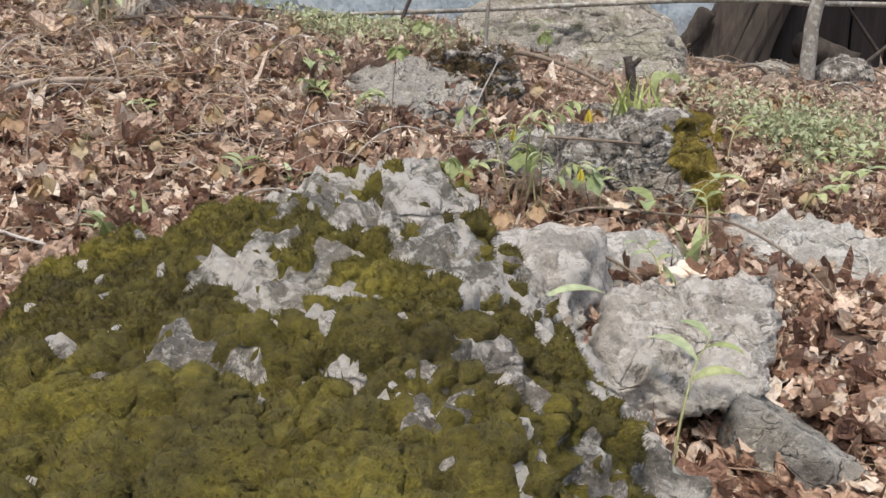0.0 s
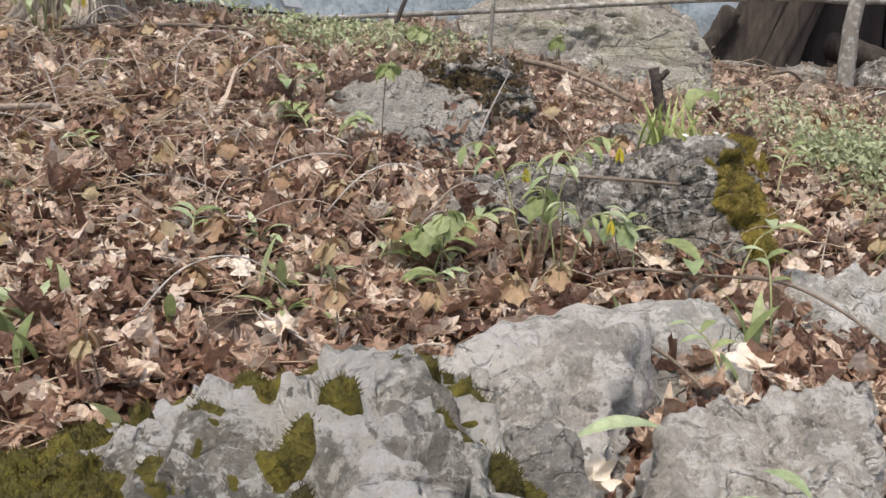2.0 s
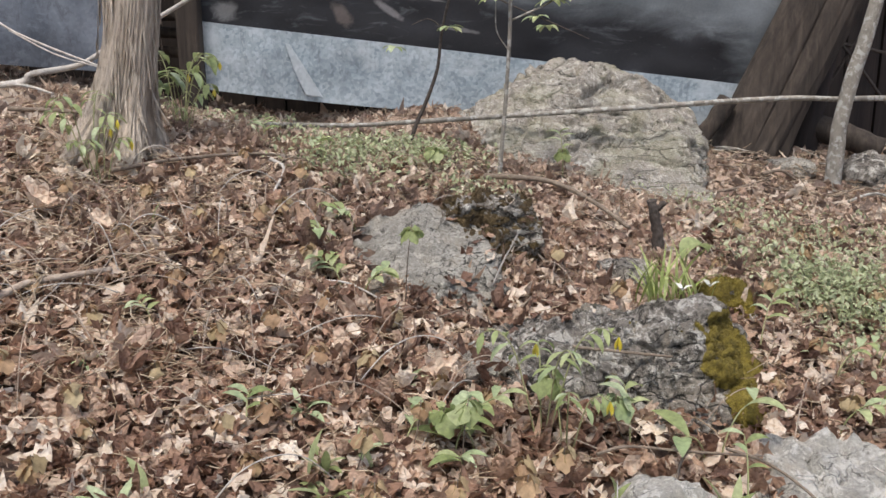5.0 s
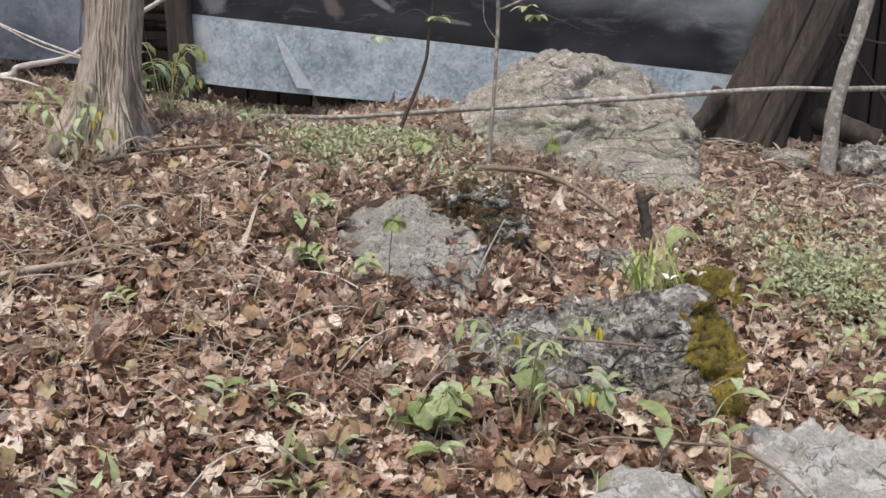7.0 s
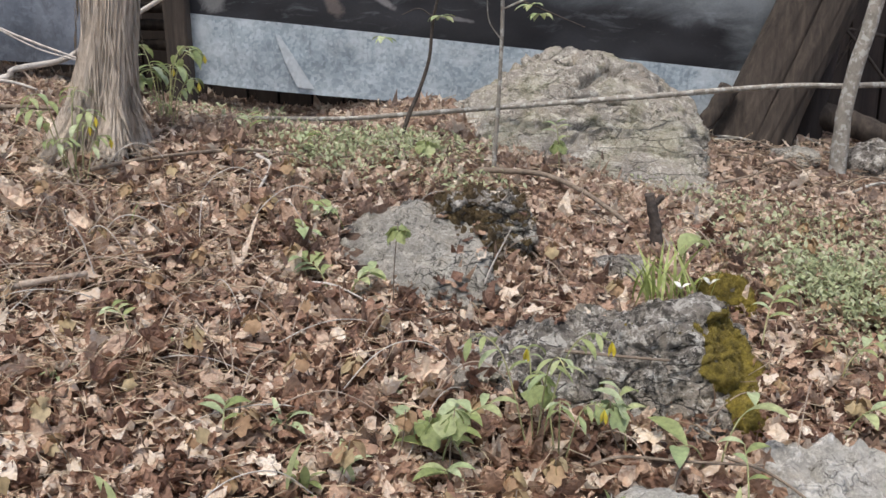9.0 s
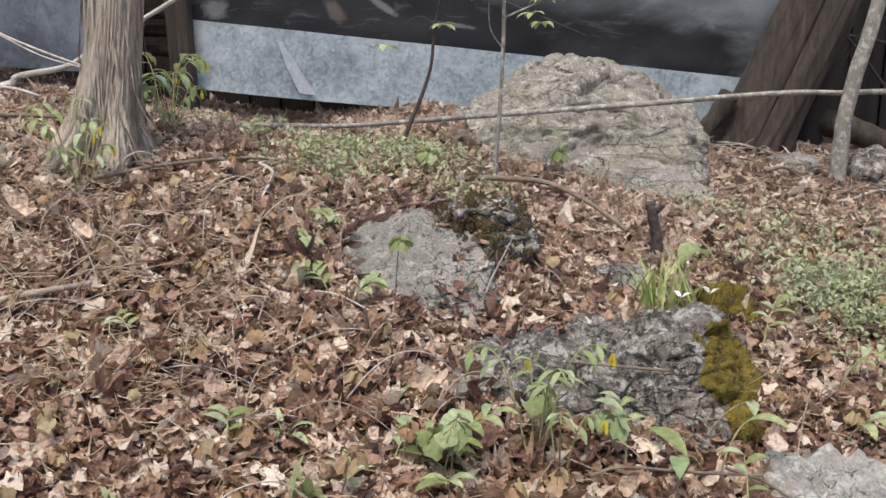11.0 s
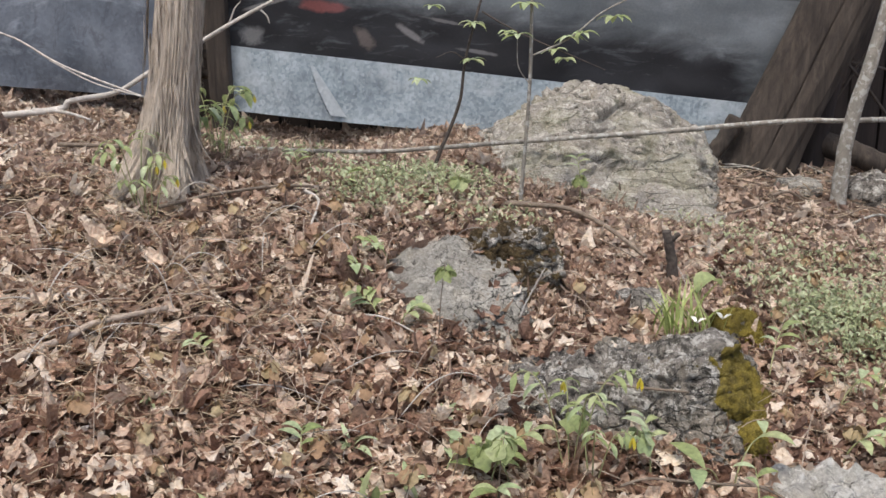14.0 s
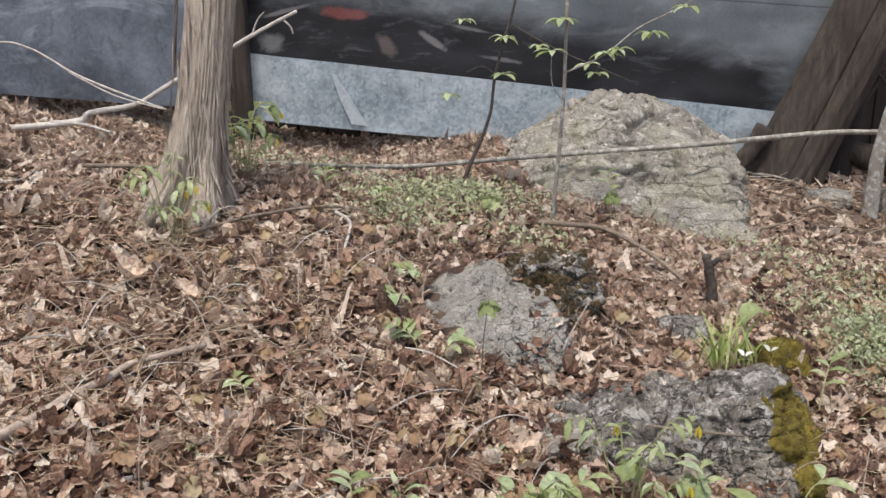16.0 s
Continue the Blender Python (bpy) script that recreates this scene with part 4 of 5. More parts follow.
cedar = thing("cedar_tree", (-1.08, 3.36, float(H(-1.08, 3.36)) - 0.01), "upright cedar trunk with shaggy grey-brown bark", "tree")
tv, tf = bark_trunk(2.2, 0.076, (0.135, 0.03), 0.14, 4, 46, 0.08, 300, 150, spread=0.12, shift=(-0.055, -0.01))
put("trunk", tv, tf, M_CEDAR, cedar)
rg = np.random.default_rng(8)
for k in range(40):
    a = rg.uniform(150, 380) if k > 3 else 188 + 12 * k
    z0 = rg.uniform(0.12, 0.9) if k > 3 else 0.85 + 0.12 * k
    L = rg.uniform(0.06, 0.2) if k > 3 else 0.42
    sv, sf = blade(L, rg.uniform(0.006, 0.014) if k > 3 else 0.03, -88, -80, 0.2, 8, 0.3)
    sv = np.concatenate([sv, sv - (0.003, 0, 0)])
    sf = sf + [tuple(i + len(sv) // 2 for i in q[::-1]) for q in sf]
    rr = 0.082 + (0.08 * math.exp(-z0 / 0.12) if k > 3 else 0)
    sv = rot_z(sv, a) + (rr * math.cos(radians(a)) + 0.115 * z0, rr * math.sin(radians(a)) + 0.03 * z0, z0)
    put("bark_strip", sv, sf, M_CEDAR, cedar, "loose strip of peeling bark" if k < 4 else "")

skin = tv.reshape(150, 300, 3)
for k in range(110):
    a = rg.uniform(150, 395)
    z0 = rg.uniform(0.02, 0.45) if k < 100 else rg.uniform(0.3, 1.4)
    row = int(np.clip((z0 + 0.16) / 2.36 * 149, 0, 149))
    L = rg.uniform(0.04, 0.13) if z0 > 0.25 else rg.uniform(0.06, 0.17)
    sv, sf = blade(L, rg.uniform(0.004, 0.009), rg.uniform(-88, -80), -42 if z0 < 0.25 else -86, 0.3, 7, 0.3)
    sv = np.concatenate([sv, sv - (0.003, 0, 0)])
    sf = sf + [tuple(i + len(sv) // 2 for i in q[::-1]) for q in sf]
    sv = rot_z(sv, a) + skin[row, int(a % 360 / 360 * 300)] + (0.001 * math.cos(radians(a)), 0.001 * math.sin(radians(a)), 0)
    put("bark_strip", sv, sf, M_CEDAR, cedar)

rear = thing("leaning_tree", (1.345, 4.86, 0.40), "leaning fluted trunk with smooth brown bark", "tree")
tv, tf = bark_trunk(2.0, 0.10, (0.42, 0.05), 0.025, 9, 9, 0.07, 120, 70, 3, 0.12)
put("trunk", tv - (0.03, 0, 0), tf, M_OLDBARK, rear)
tv, tf = bark_trunk(2.0, 0.09, (0.42, 0.03), 0.025, 19, 9, 0.07, 120, 70, 3, 0.10)
put("trunk", tv + (0.105, -0.03, 0), tf, M_OLDBARK, rear)
tv, tf = tube([(-0.08, -0.06, 0.24), (-0.14, -0.08, 0.15), (-0.20, -0.10, 0.07), (-0.26, -0.12, -0.08)], 0.045, 0.035, 14, 20, 0.2, 3)
put("root", tv, tf, M_OLDBARK, rear)
tv, tf = tube([(0.34, 0.14, -0.1), (0.44, 0.16, 0.5), (0.66, 0.2, 1.2)], 0.07, 0.05, 14, 24, 0.15, 5)
put("stem", tv, tf, M_DARKWOOD, rear)

sap = thing("sapling_trunk", (1.585, 4.30, 0.27), "slender grey sapling trunk with pale blotches", "tree")
tv, tf = tube([(-0.005, 0, -0.08), (0.0, 0, 0.15), (0.005, 0, 0.33), (0.038, 0, 0.53), (0.09, 0, 0.77), (0.2, 0.02, 1.4)], 0.036, 0.026, 14, 50, 0.12, 3)
put("trunk", tv, tf, M_GREYBARK, sap)

log = thing("fallen_log", (1.62, 5.0, 0.40), "short mossy brown log behind the leaning tree", "log")
tv, tf = tube([(-0.1, 0.1, 0.12), (0.15, 0, 0.08), (0.42, -0.1, -0.02)], 0.07, 0.06, 16, 24, 0.15, 8)
put("log", tv, tf, M_OLDBARK, log)


# ---- loose branches and twigs ----
def branch(name, pts, r0, r1, mat, label, side=(), seed=0, sides=9, bumpy=0.18, group=""):
    o = np.array(pts[0], float)
    b = thing(name, tuple(o), label, "branch", group)
    v, f = tube(np.array(pts) - o, r0, r1, sides, 10 * len(pts), bumpy, seed)
    put("stem", v, f, mat, b)
    for sp, a, c in side:
        v, f = tube(np.array(sp) - o, a, c, 6, 6 * len(sp), bumpy, seed + 1)
        put("side_twig", v, f, mat, b)
    return b


branch("long_pole", [(-1.193, 3.979, 0.679), (-0.954, 4.027, 0.666), (-0.668, 4.027, 0.653), (-0.41, 4.027, 0.647), (-0.2, 4.056, 0.653), (0.077, 4.113, 0.661), (0.364, 4.151, 0.672), (0.555, 4.161, 0.682), (0.793, 4.19, 0.691), (1.032, 4.247, 0.7), (1.405, 4.39, 0.697), (1.634, 4.467, 0.683), (1.815, 4.505, 0.68), (2.579, 4.648, 0.664)], 0.008, 0.0125, M_GREYBARK, "long thin fallen pole resting on the boulder", seed=2)
branch("white_branch", [(-2.462, 4.3, 0.736), (-2.075, 4.3, 0.760), (-1.788, 4.3, 0.787), (-1.73, 4.3, 0.823), (-1.536, 4.3, 0.857), (-1.386, 4.3, 0.939), (-1.145, 4.3, 1.071), (-0.995, 4.3, 1.154), (-0.841, 4.3, 1.231)], 0.016, 0.007, M_BLEACHED,
       "bleached forked branch propped behind the cedar", [([(-1.90, 4.3, 0.785), (-1.76, 4.29, 0.776), (-1.64, 4.27, 0.745)], 0.011, 0.005), ([(-1.03, 4.3, 1.135), (-1.0, 4.29, 1.20), (-0.97, 4.28, 1.23)], 0.005, 0.002), ([(-0.9, 4.3, 1.2), (-0.87, 4.3, 1.17), (-0.86, 4.3, 1.14)], 0.005, 0.003)], 4)
branch("arched_twig", [(-2.3, 4.25, 1.09), (-2.044, 4.25, 1.123), (-1.932, 4.25, 1.099), (-1.857, 4.25, 1.058), (-1.761, 4.25, 0.995), (-1.607, 4.25, 0.925), (-1.393, 4.25, 0.841)], 0.004, 0.005, M_BLEACHED, "thin pale arched twig", [([(-1.78, 4.25, 1.0), (-1.6, 4.24, 0.905), (-1.40, 4.24, 0.845)], 0.004, 0.003)], 5)
branch("fallen_branch", [(-1.30, 2.05, 0.475), (-1.213, 2.14, 0.49), (-1.163, 2.205, 0.497), (-1.108, 2.303, 0.508), (-1.05, 2.369, 0.515), (-1.014, 2.432, 0.525), (-0.934, 2.497, 0.525), (-0.857, 2.565, 0.52)], 0.013, 0.007, M_PALEWOOD, "brown branch lying on dead leaves", seed=6)
branch("fallen_twig", [(-1.02, 3.10, 0.66), (-0.874, 3.268, 0.66), (-0.678, 3.443, 0.645), (-0.528, 3.485, 0.622), (-0.411, 3.464, 0.597)], 0.007, 0.004, M_TWIG, "thin brown twig arched over dead leaves", seed=7)
branch("fallen_twig", [(-0.621, 3.446, 0.63), (-0.556, 3.358, 0.612), (-0.557, 3.173, 0.58)], 0.007, 0.004, M_BLEACHED, "curved bleached twig on dead leaves", seed=8)
branch("fallen_branch", [(0.10, 3.66, 0.52), (0.2, 3.60, 0.53), (0.335, 3.592, 0.512), (0.45, 3.45, 0.48), (0.54, 3.25, 0.44)], 0.011, 0.007, M_TWIG, "curved dark brown branch lying by the big rock", seed=9)
branch("upright_stick", [(0.63, 3.22, 0.33), (0.625, 3.22, 0.42), (0.612, 3.22, 0.48), (0.60, 3.22, 0.535)], 0.019, 0.015, M_DARKTWIG, "short dark broken stick standing upright", [([(0.612, 3.22, 0.50), (0.64, 3.21, 0.53)], 0.011, 0.008)], 10, 10, 0.3)
branch("fallen_twig", [(-1.45, 3.42, 0.80), (-1.30, 3.47, 0.785), (-1.17, 3.50, 0.77)], 0.008, 0.006, M_TWIG, "brown twig lying against the cedar", seed=11)
branch("fallen_twig", [(0.55, 2.12, 0.26), (0.614, 2.053, 0.262), (0.669, 1.966, 0.245), (0.706, 1.839, 0.222), (0.73, 1.74, 0.19)], 0.0035, 0.0022, M_TWIG, "thin brown twig across the pale slab", seed=12)
branch("fallen_twig", [(0.27, 2.06, 0.28), (0.338, 2.08, 0.286), (0.459, 2.081, 0.274), (0.614, 2.085, 0.261)], 0.0035, 0.0025, M_TWIG, "thin brown twig above the rounded rock", seed=13)
branch("fallen_twig", [(0.23, 1.90, 0.255), (0.30, 1.83, 0.25), (0.335, 1.74, 0.25), (0.36, 1.66, 0.24)], 0.0035, 0.0025, M_TWIG, "grey twig lying on the wedge rock", seed=14)
branch("dry_stalk", [(0.09, 2.74, 0.42), (0.11, 2.74, 0.47), (0.14, 2.74, 0.53), (0.16, 2.74, 0.57)], 0.003, 0.0015, M_BLEACHED, "thin pale dry stalk standing in dead leaves", seed=15)
branch("fallen_twig", [(0.25, 2.33, 0.405), (0.36, 2.31, 0.40), (0.47, 2.30, 0.392)], 0.004, 0.003, M_TWIG, "thin twig on the dark rock", seed=16)
rg = np.random.default_rng(21)
for k in range(46):
    x, y = rg.uniform(-1.7, 1.7), rg.uniform(1.7, 4.5)
    a, L = rg.uniform(0, 2 * np.pi), rg.uniform(0.1, 0.38)
    p = []
    for s in np.linspace(-0.5, 0.5, 4):
        px, py = x + L * s * math.cos(a) + 0.02 * rg.normal(), y + L * s * math.sin(a) + 0.02 * rg.normal()
        p.append((px, py, float(H(px, py)) + 0.03 + 0.012 * rg.normal()))
    branch("fallen_twig", p, rg.uniform(0.0022, 0.005), 0.0018, M_TWIG if k % 3 else M_BLEACHED, "thin dry twig on the leaf litter", (), 30 + k, 6, 0.2, "twigs on the ground")

rg = np.random.default_rng(33)
for k in range(84):
    x, y = (rg.uniform(-1.35, -0.40), rg.uniform(2.1, 3.25)) if k < 56 else (rg.uniform(-0.6, 1.1), rg.uniform(1.7, 3.6))
    a, L = rg.uniform(0, 2 * np.pi), rg.uniform(0.12, 0.34)
    h = rg.uniform(0.02, 0.10)
    p = [(x + L * q * math.cos(a), y + L * q * math.sin(a), float(H(x + L * q * math.cos(a), y + L * q * math.sin(a))) + 0.022 + h * 4 * q * (1 - q)) for q in np.linspace(0, 1, 5)]
    branch("dry_stalk", p, rg.uniform(0.0014, 0.0024), 0.001, M_PALEWOOD if k % 3 else M_BLEACHED, "thin dry straw-coloured stalk arched over dead leaves", (), 160 + k, 5, 0.1, "dry stalks on the ground")

# ---- leaf litter ----
def in_rock(x, y, grow=1.0):
    hit = np.zeros(np.shape(x), bool)
    for cx, cy, a, b, yaw in FOOT:
        c, s_ = math.cos(radians(yaw)), math.sin(radians(yaw))
        u, w_ = (x - cx) * c + (y - cy) * s_, -(x - cx) * s_ + (y - cy) * c
        hit |= (u / (a * grow)) ** 2 + (w_ / (b * grow)) ** 2 < 1
    return hit


TEMPLATES = [lobed(100 + k, "maple", 0.25 + 0.13 * (k % 5), 0.15) for k in range(26)] + [lobed(200 + k, "oval", 0.3 + 0.2 * (k % 3), 0.4) for k in range(8)]
SMALL = [lobed(500 + k, "maple", 0.25 + 0.15 * (k % 4), 0.15, 12) for k in range(24)]


def scrap(seed):
    """A torn scrap of leaf: a crooked fan of five or six points."""
    rg = np.random.default_rng(seed)
    m = 6
    a = np.linspace(0, 2 * np.pi, m, endpoint=False) + 0.3 * rg.normal(size=m)
    r = rg.uniform(0.5, 1.1, m)
    v = np.stack([r * np.cos(a), 0.6 * r * np.sin(a), 0.35 * rg.normal(size=m)], -1)
    return np.concatenate([np.zeros((1, 3)), v]), [(0, 1 + i, 1 + (i + 1) % m) for i in range(m)]


SCRAPS = [scrap(300 + k) for k in range(12)]
LOW = []
for tv, tf in [lobed(600 + k, "maple", 0.3 + 0.15 * (k % 4), 0.15, 11) for k in range(24)]:
    rim = (len(tv) - 1) // 2
    LOW.append((np.concatenate([tv[:1], tv[1 + rim:]]), [(0, 1 + i, 1 + (i + 1) % rim) for i in range(rim)]))


def scatter(count, seed, smin, smax, tilt, lift0, lift1, xr=(-2.3, 2.4), yr=(1.0, 5.35), grow=0.76, thin=None):
    """Random leaves over the ground: place, size and turn of each."""
    rg = np.random.default_rng(seed)
    x, y = rg.uniform(*xr, count), rg.uniform(*yr, count)
    keep = ~in_rock(x, y, grow)
    if thin is not None:
        keep &= rg.uniform(size=count) < thin(x, y)
    x, y = x[keep], y[keep]
    m = len(x)
    s_ = rg.uniform(smin, smax, m) * rg.choice([0.6, 0.8, 1.0, 1.15], m)
    R = euler_mats(tilt * rg.normal(size=m), tilt * rg.normal(size=m), rg.uniform(0, 2 * np.pi, m))
    z = H(x, y) + rg.uniform(lift0, lift1, m)
    return np.stack([x, y, z], -1), s_, R, rg


def litter_mesh(sets):
    vs, fs, k = [], [], 0
    for (P, S, R, rg), shapes in sets:
        kind = rg.integers(0, len(shapes), len(P))
        for t, (tv, tf) in enumerate(shapes):
            sel = kind == t
            if not sel.any():
                continue
            sc = S[sel][:, None, None] * np.where(rg.uniform(size=(sel.sum(), 1, 1)) < 0.5, np.array([[[1, 1, 1]]]), np.array([[[1, 1, -1.0]]])) * np.stack([np.ones(sel.sum()), rg.uniform(0.7, 1.0, sel.sum()), rg.uniform(0.4, 1.6, sel.sum())], -1)[:, None]
            w_ = np.einsum("nij,nkj->nki", R[sel], tv[None] * sc) + P[sel][:, None]
            m = len(tv)
            base = k + m * np.arange(sel.sum())
            for q in tf:
                fs.append(base[:, None] + np.array(q)[None])
            vs.append(w_.reshape(-1, 3))
            k += m * sel.sum()
    tri = np.concatenate([q for q in fs if q.shape[1] == 3])
    quad = np.concatenate([q for q in fs if q.shape[1] == 4])
    return np.concatenate(vs), [tuple(q) for q in tri.tolist()] + [tuple(q) for q in quad.tolist()]


HOLE = lambda x, y: 1 - 0.95 * np.exp(-(((x + 0.33) / 0.11) ** 2 + ((y - 1.87) / 0.09) ** 2))
SHADE = lambda x, y: HOLE(x, y) * (1 - 0.80 * smooth01(x, 0.95, 1.25) * smooth01(y, 3.75, 4.15))
VIEW = lambda x, y: SHADE(x, y) * np.where(np.abs(x + 0.05) < 0.52 * y + 0.3, 1.0, 0.35)
lv, lf = litter_mesh([(scatter(14000, 1, 0.03, 0.055, 0.28, 0.0, 0.014, thin=VIEW), LOW), (scatter(9000, 2, 0.030, 0.062, 0.34, 0.006, 0.030, yr=(1.0, 3.2), thin=VIEW), TEMPLATES), (scatter(6000, 6, 0.020, 0.040, 0.45, 0.012, 0.038, yr=(1.0, 3.2), thin=VIEW), SMALL), (scatter(12000, 5, 0.028, 0.052, 0.4, 0.008, 0.034, yr=(3.1, 5.35), thin=VIEW), SMALL),
                      (scatter(6000, 3, 0.018, 0.040, 0.5, 0.016, 0.04, thin=VIEW), SMALL), (scatter(30000, 4, 0.006, 0.016, 0.6, 0.012, 0.042, thin=VIEW), SCRAPS)])
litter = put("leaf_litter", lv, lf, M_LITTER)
tagged(litter, "thick layer of curled brown dead maple leaves", "leaf litter", kind="stuff")

# thinner litter that runs on beyond the clearing on every side
def outside(x, y):
    edge = np.maximum(np.maximum(np.abs(x - 0.05) - 2.3, 1.05 - y), y - 5.3)
    return (edge > -0.12) * np.exp(-np.maximum(edge, 0) / 2.2) * ~((np.abs(x + 0.05) < 0.62) & (np.abs(y - 0.6) < 0.72))


fv, ff = litter_mesh([(scatter(40000, 9, 0.03, 0.055, 0.4, 0.0, 0.03, (-7.5, 7.5), (-6.5, 5.4), 0.0, outside), SCRAPS), (scatter(30000, 13, 0.03, 0.05, 0.4, 0.0, 0.03, (-4.2, 4.3), (-1.0, 5.4), 0.0, lambda x, y: outside(x, y) ** 4), SCRAPS), (scatter(500, 10, 0.03, 0.05, 0.4, 0.0, 0.03, (-4, 4), (-2.5, 1.0), 0.0, outside), TEMPLATES)])
far_litter = put("leaf_litter", fv, ff, M_LITTER)
tagged(far_litter, "thinner scatter of brown dead leaves under the trees", "leaf litter", kind="stuff")

# dry stems and needles among the leaves
rg = np.random.default_rng(12)
pieces = []
for k in range(5000):
    x, y = (rg.uniform(-2.0, 2.0), rg.uniform(1.2, 5.0)) if k < 4400 else (rg.uniform(-1.45, -0.5), rg.uniform(2.1, 3.3))
    if in_rock(np.array(x), np.array(y), 0.95):
        continue
    a, L = rg.uniform(0, 2 * np.pi), rg.uniform(0.04, 0.15) if k < 4400 else rg.uniform(0.10, 0.24)
    z = float(H(x, y)) + rg.uniform(0.015, 0.045)
    e = rg.normal() * 0.25
    c = rg.normal() * 0.02
    d = np.array([math.cos(a), math.sin(a), e])
    sd = np.array([-math.sin(a), math.cos(a), 0.6 * rg.normal()])
    p = np.array([x, y, z]) + np.outer(np.linspace(-0.5, 0.5, 4) * L, d) + np.outer([0, 1, 1, 0], sd) * c
    r = rg.uniform(0.0008, 0.0017)
    u1, u2 = np.array([0, 0, 1.0]), np.array([-math.sin(a), math.cos(a), 0])
    ring = np.stack([u1, -0.5 * u1 + 0.87 * u2, -0.5 * u1 - 0.87 * u2])
    pv = (p[:, None] + r * ring[None]).reshape(-1, 3)
    pieces.append((pv, [(i * 3 + j, i * 3 + (j + 1) % 3, i * 3 + 3 + (j + 1) % 3, i * 3 + 3 + j) for i in range(3) for j in range(3)]))
dv, df = joined(pieces)
dry = put("dry_stems", dv, df, M_DRYSTEM)
tagged(dry, "thin dry stems and leaf stalks among dead leaves", "leaf litter", kind="stuff")


# ---- green plants ----
def plant(name, x, y, label, category, group="", z=None):
    return thing(name, (x, y, float(H(x, y)) + 0.005 if z is None else z), label, category, group)


STEMS = {}


def leaf_part(p, name, v, f, mat, at, yaw, label=""):
    o = put(name, v, f, mat, STEMS.get(p.name, p), label)
    o.matrix_basis = pose(*at, 0, 0, yaw)
    return o


def stem_part(p, pts, r0, r1, mat=None, name="stem"):
    v, f = tube(pts, r0, r1, 5, 3 * len(pts) + 2, 0.05)
    STEMS[p.name] = put(name, v, f, mat or M_STEM, p)
    return STEMS[p.name]


def lily_leaves(x, y, count, size, seed, mat=None, lean=0.0, z=None):
    """Upright elliptic leaves that rise singly out of the litter."""
    rg = np.random.default_rng(seed)
    p = plant("woodland_lily", x, y, "fresh green lance-shaped leaves rising from dead leaves", "plant", "lily leaves", z)
    for k in range(count):
        L = size * rg.uniform(0.75, 1.15)
        v, f = blade(L, L * rg.uniform(0.15, 0.27), rg.uniform(70, 88), rg.uniform(20, 65), 0.35, 9, 0.5)
        leaf_part(p, "leaf", v, f, mat or M_GREEN, (0.012 * rg.normal(), 0.012 * rg.normal(), 0), rg.uniform(0, 360))
    return p


def bellwort(x, y, stems, height, seed, flowers=2, z=None, leafy=1.0):
    """Arching stems with drooping lance leaves and hanging yellow flowers."""
    rg = np.random.default_rng(seed)
    p = plant("bellwort", x, y, "green bellwort with drooping leaves and hanging yellow flowers", "plant", "bellworts", z)
    for k in range(stems):
        a = 360 * k / stems + rg.uniform(-30, 30)
        h = height * rg.uniform(0.7, 1.1)
        d = np.array([math.cos(radians(a)), math.sin(radians(a)), 0])
        o = d * 0.012
        pts = [o, o + d * 0.1 * h + (0, 0, 0.45 * h), o + d * 0.22 * h + (0, 0, 0.85 * h), o + d * 0.38 * h + (0, 0, h), o + d * 0.55 * h + (0, 0, 0.93 * h)]
        stem_part(p, pts, 0.0022, 0.0012)
        sp = spline(pts, 12)
        for j in range(6):
            c = sp[5 + j]
            L = leafy * 0.042 * rg.uniform(0.8, 1.3) * height / 0.2
            v, f = blade(L, L * 0.30, rg.uniform(-20, 15), rg.uniform(-88, -65), 0.3, 7, 0.4)
            leaf_part(p, "leaf", v, f, M_GREEN if (j + k) % 3 else M_PALEGREEN, tuple(c), a + (70 if j % 2 else -70) + rg.uniform(-25, 25))
        if k < flowers:
            c = sp[-1]
            for q in range(4):
                v, f = blade(0.032, 0.009, -70, -88, 0.3, 5, 0.5)
                leaf_part(p, "petal", v, f, M_YELLOW, tuple(c), 90 * q + 20, "yellow petal")
    return p


def seedling(x, y, height, leaves, seed, mat=None, size=0.04, label="young maple seedling with limp tan leaves", z=None):
    """A thin stem topped by drooping lobed leaves."""
    rg = np.random.default_rng(seed)
    p = plant("maple_seedling", x, y, label, "seedling", "maple seedlings", z)
    top = np.array([0.02 * rg.normal(), 0.02 * rg.normal(), height])
    stem_part(p, [(0, 0, -0.01), top * 0.5 + (0.006 * rg.normal(), 0, 0), top], 0.0017, 0.0011, M_TWIG)
    for k in range(leaves):
        a = 360 * k / leaves + rg.uniform(-25, 25)
        s_ = size * rg.uniform(0.75, 1.2)
        v, f = lobed(400 + (seed * 7 + k) % 23, "maple", 0.22, -0.15, 16)
        v = v * np.array([s_, s_, s_ * 0.8]) * np.array([1, 1, -1])
        # the leaf arches over its stalk and hangs
        d0, d1 = radians(rg.uniform(10, 45)), radians(rg.uniform(75, 95))
        turn_ = d0 + (d1 - d0) * np.clip((v[:, 0] / s_ + 0.6) / 1.5, 0, 1)
        bend = (d1 - d0) / (1.5 * s_)
        v = np.stack([(np.sin(turn_) - math.sin(d0)) / bend + v[:, 2] * np.sin(turn_), v[:, 1], (np.cos(turn_) - math.cos(d0)) / bend + v[:, 2] * np.cos(turn_)], -1)
        leaf_part(p, "leaf", v, f, mat or M_SEEDLING, tuple(top - (0, 0, 0.004 * k)), a)
    return p


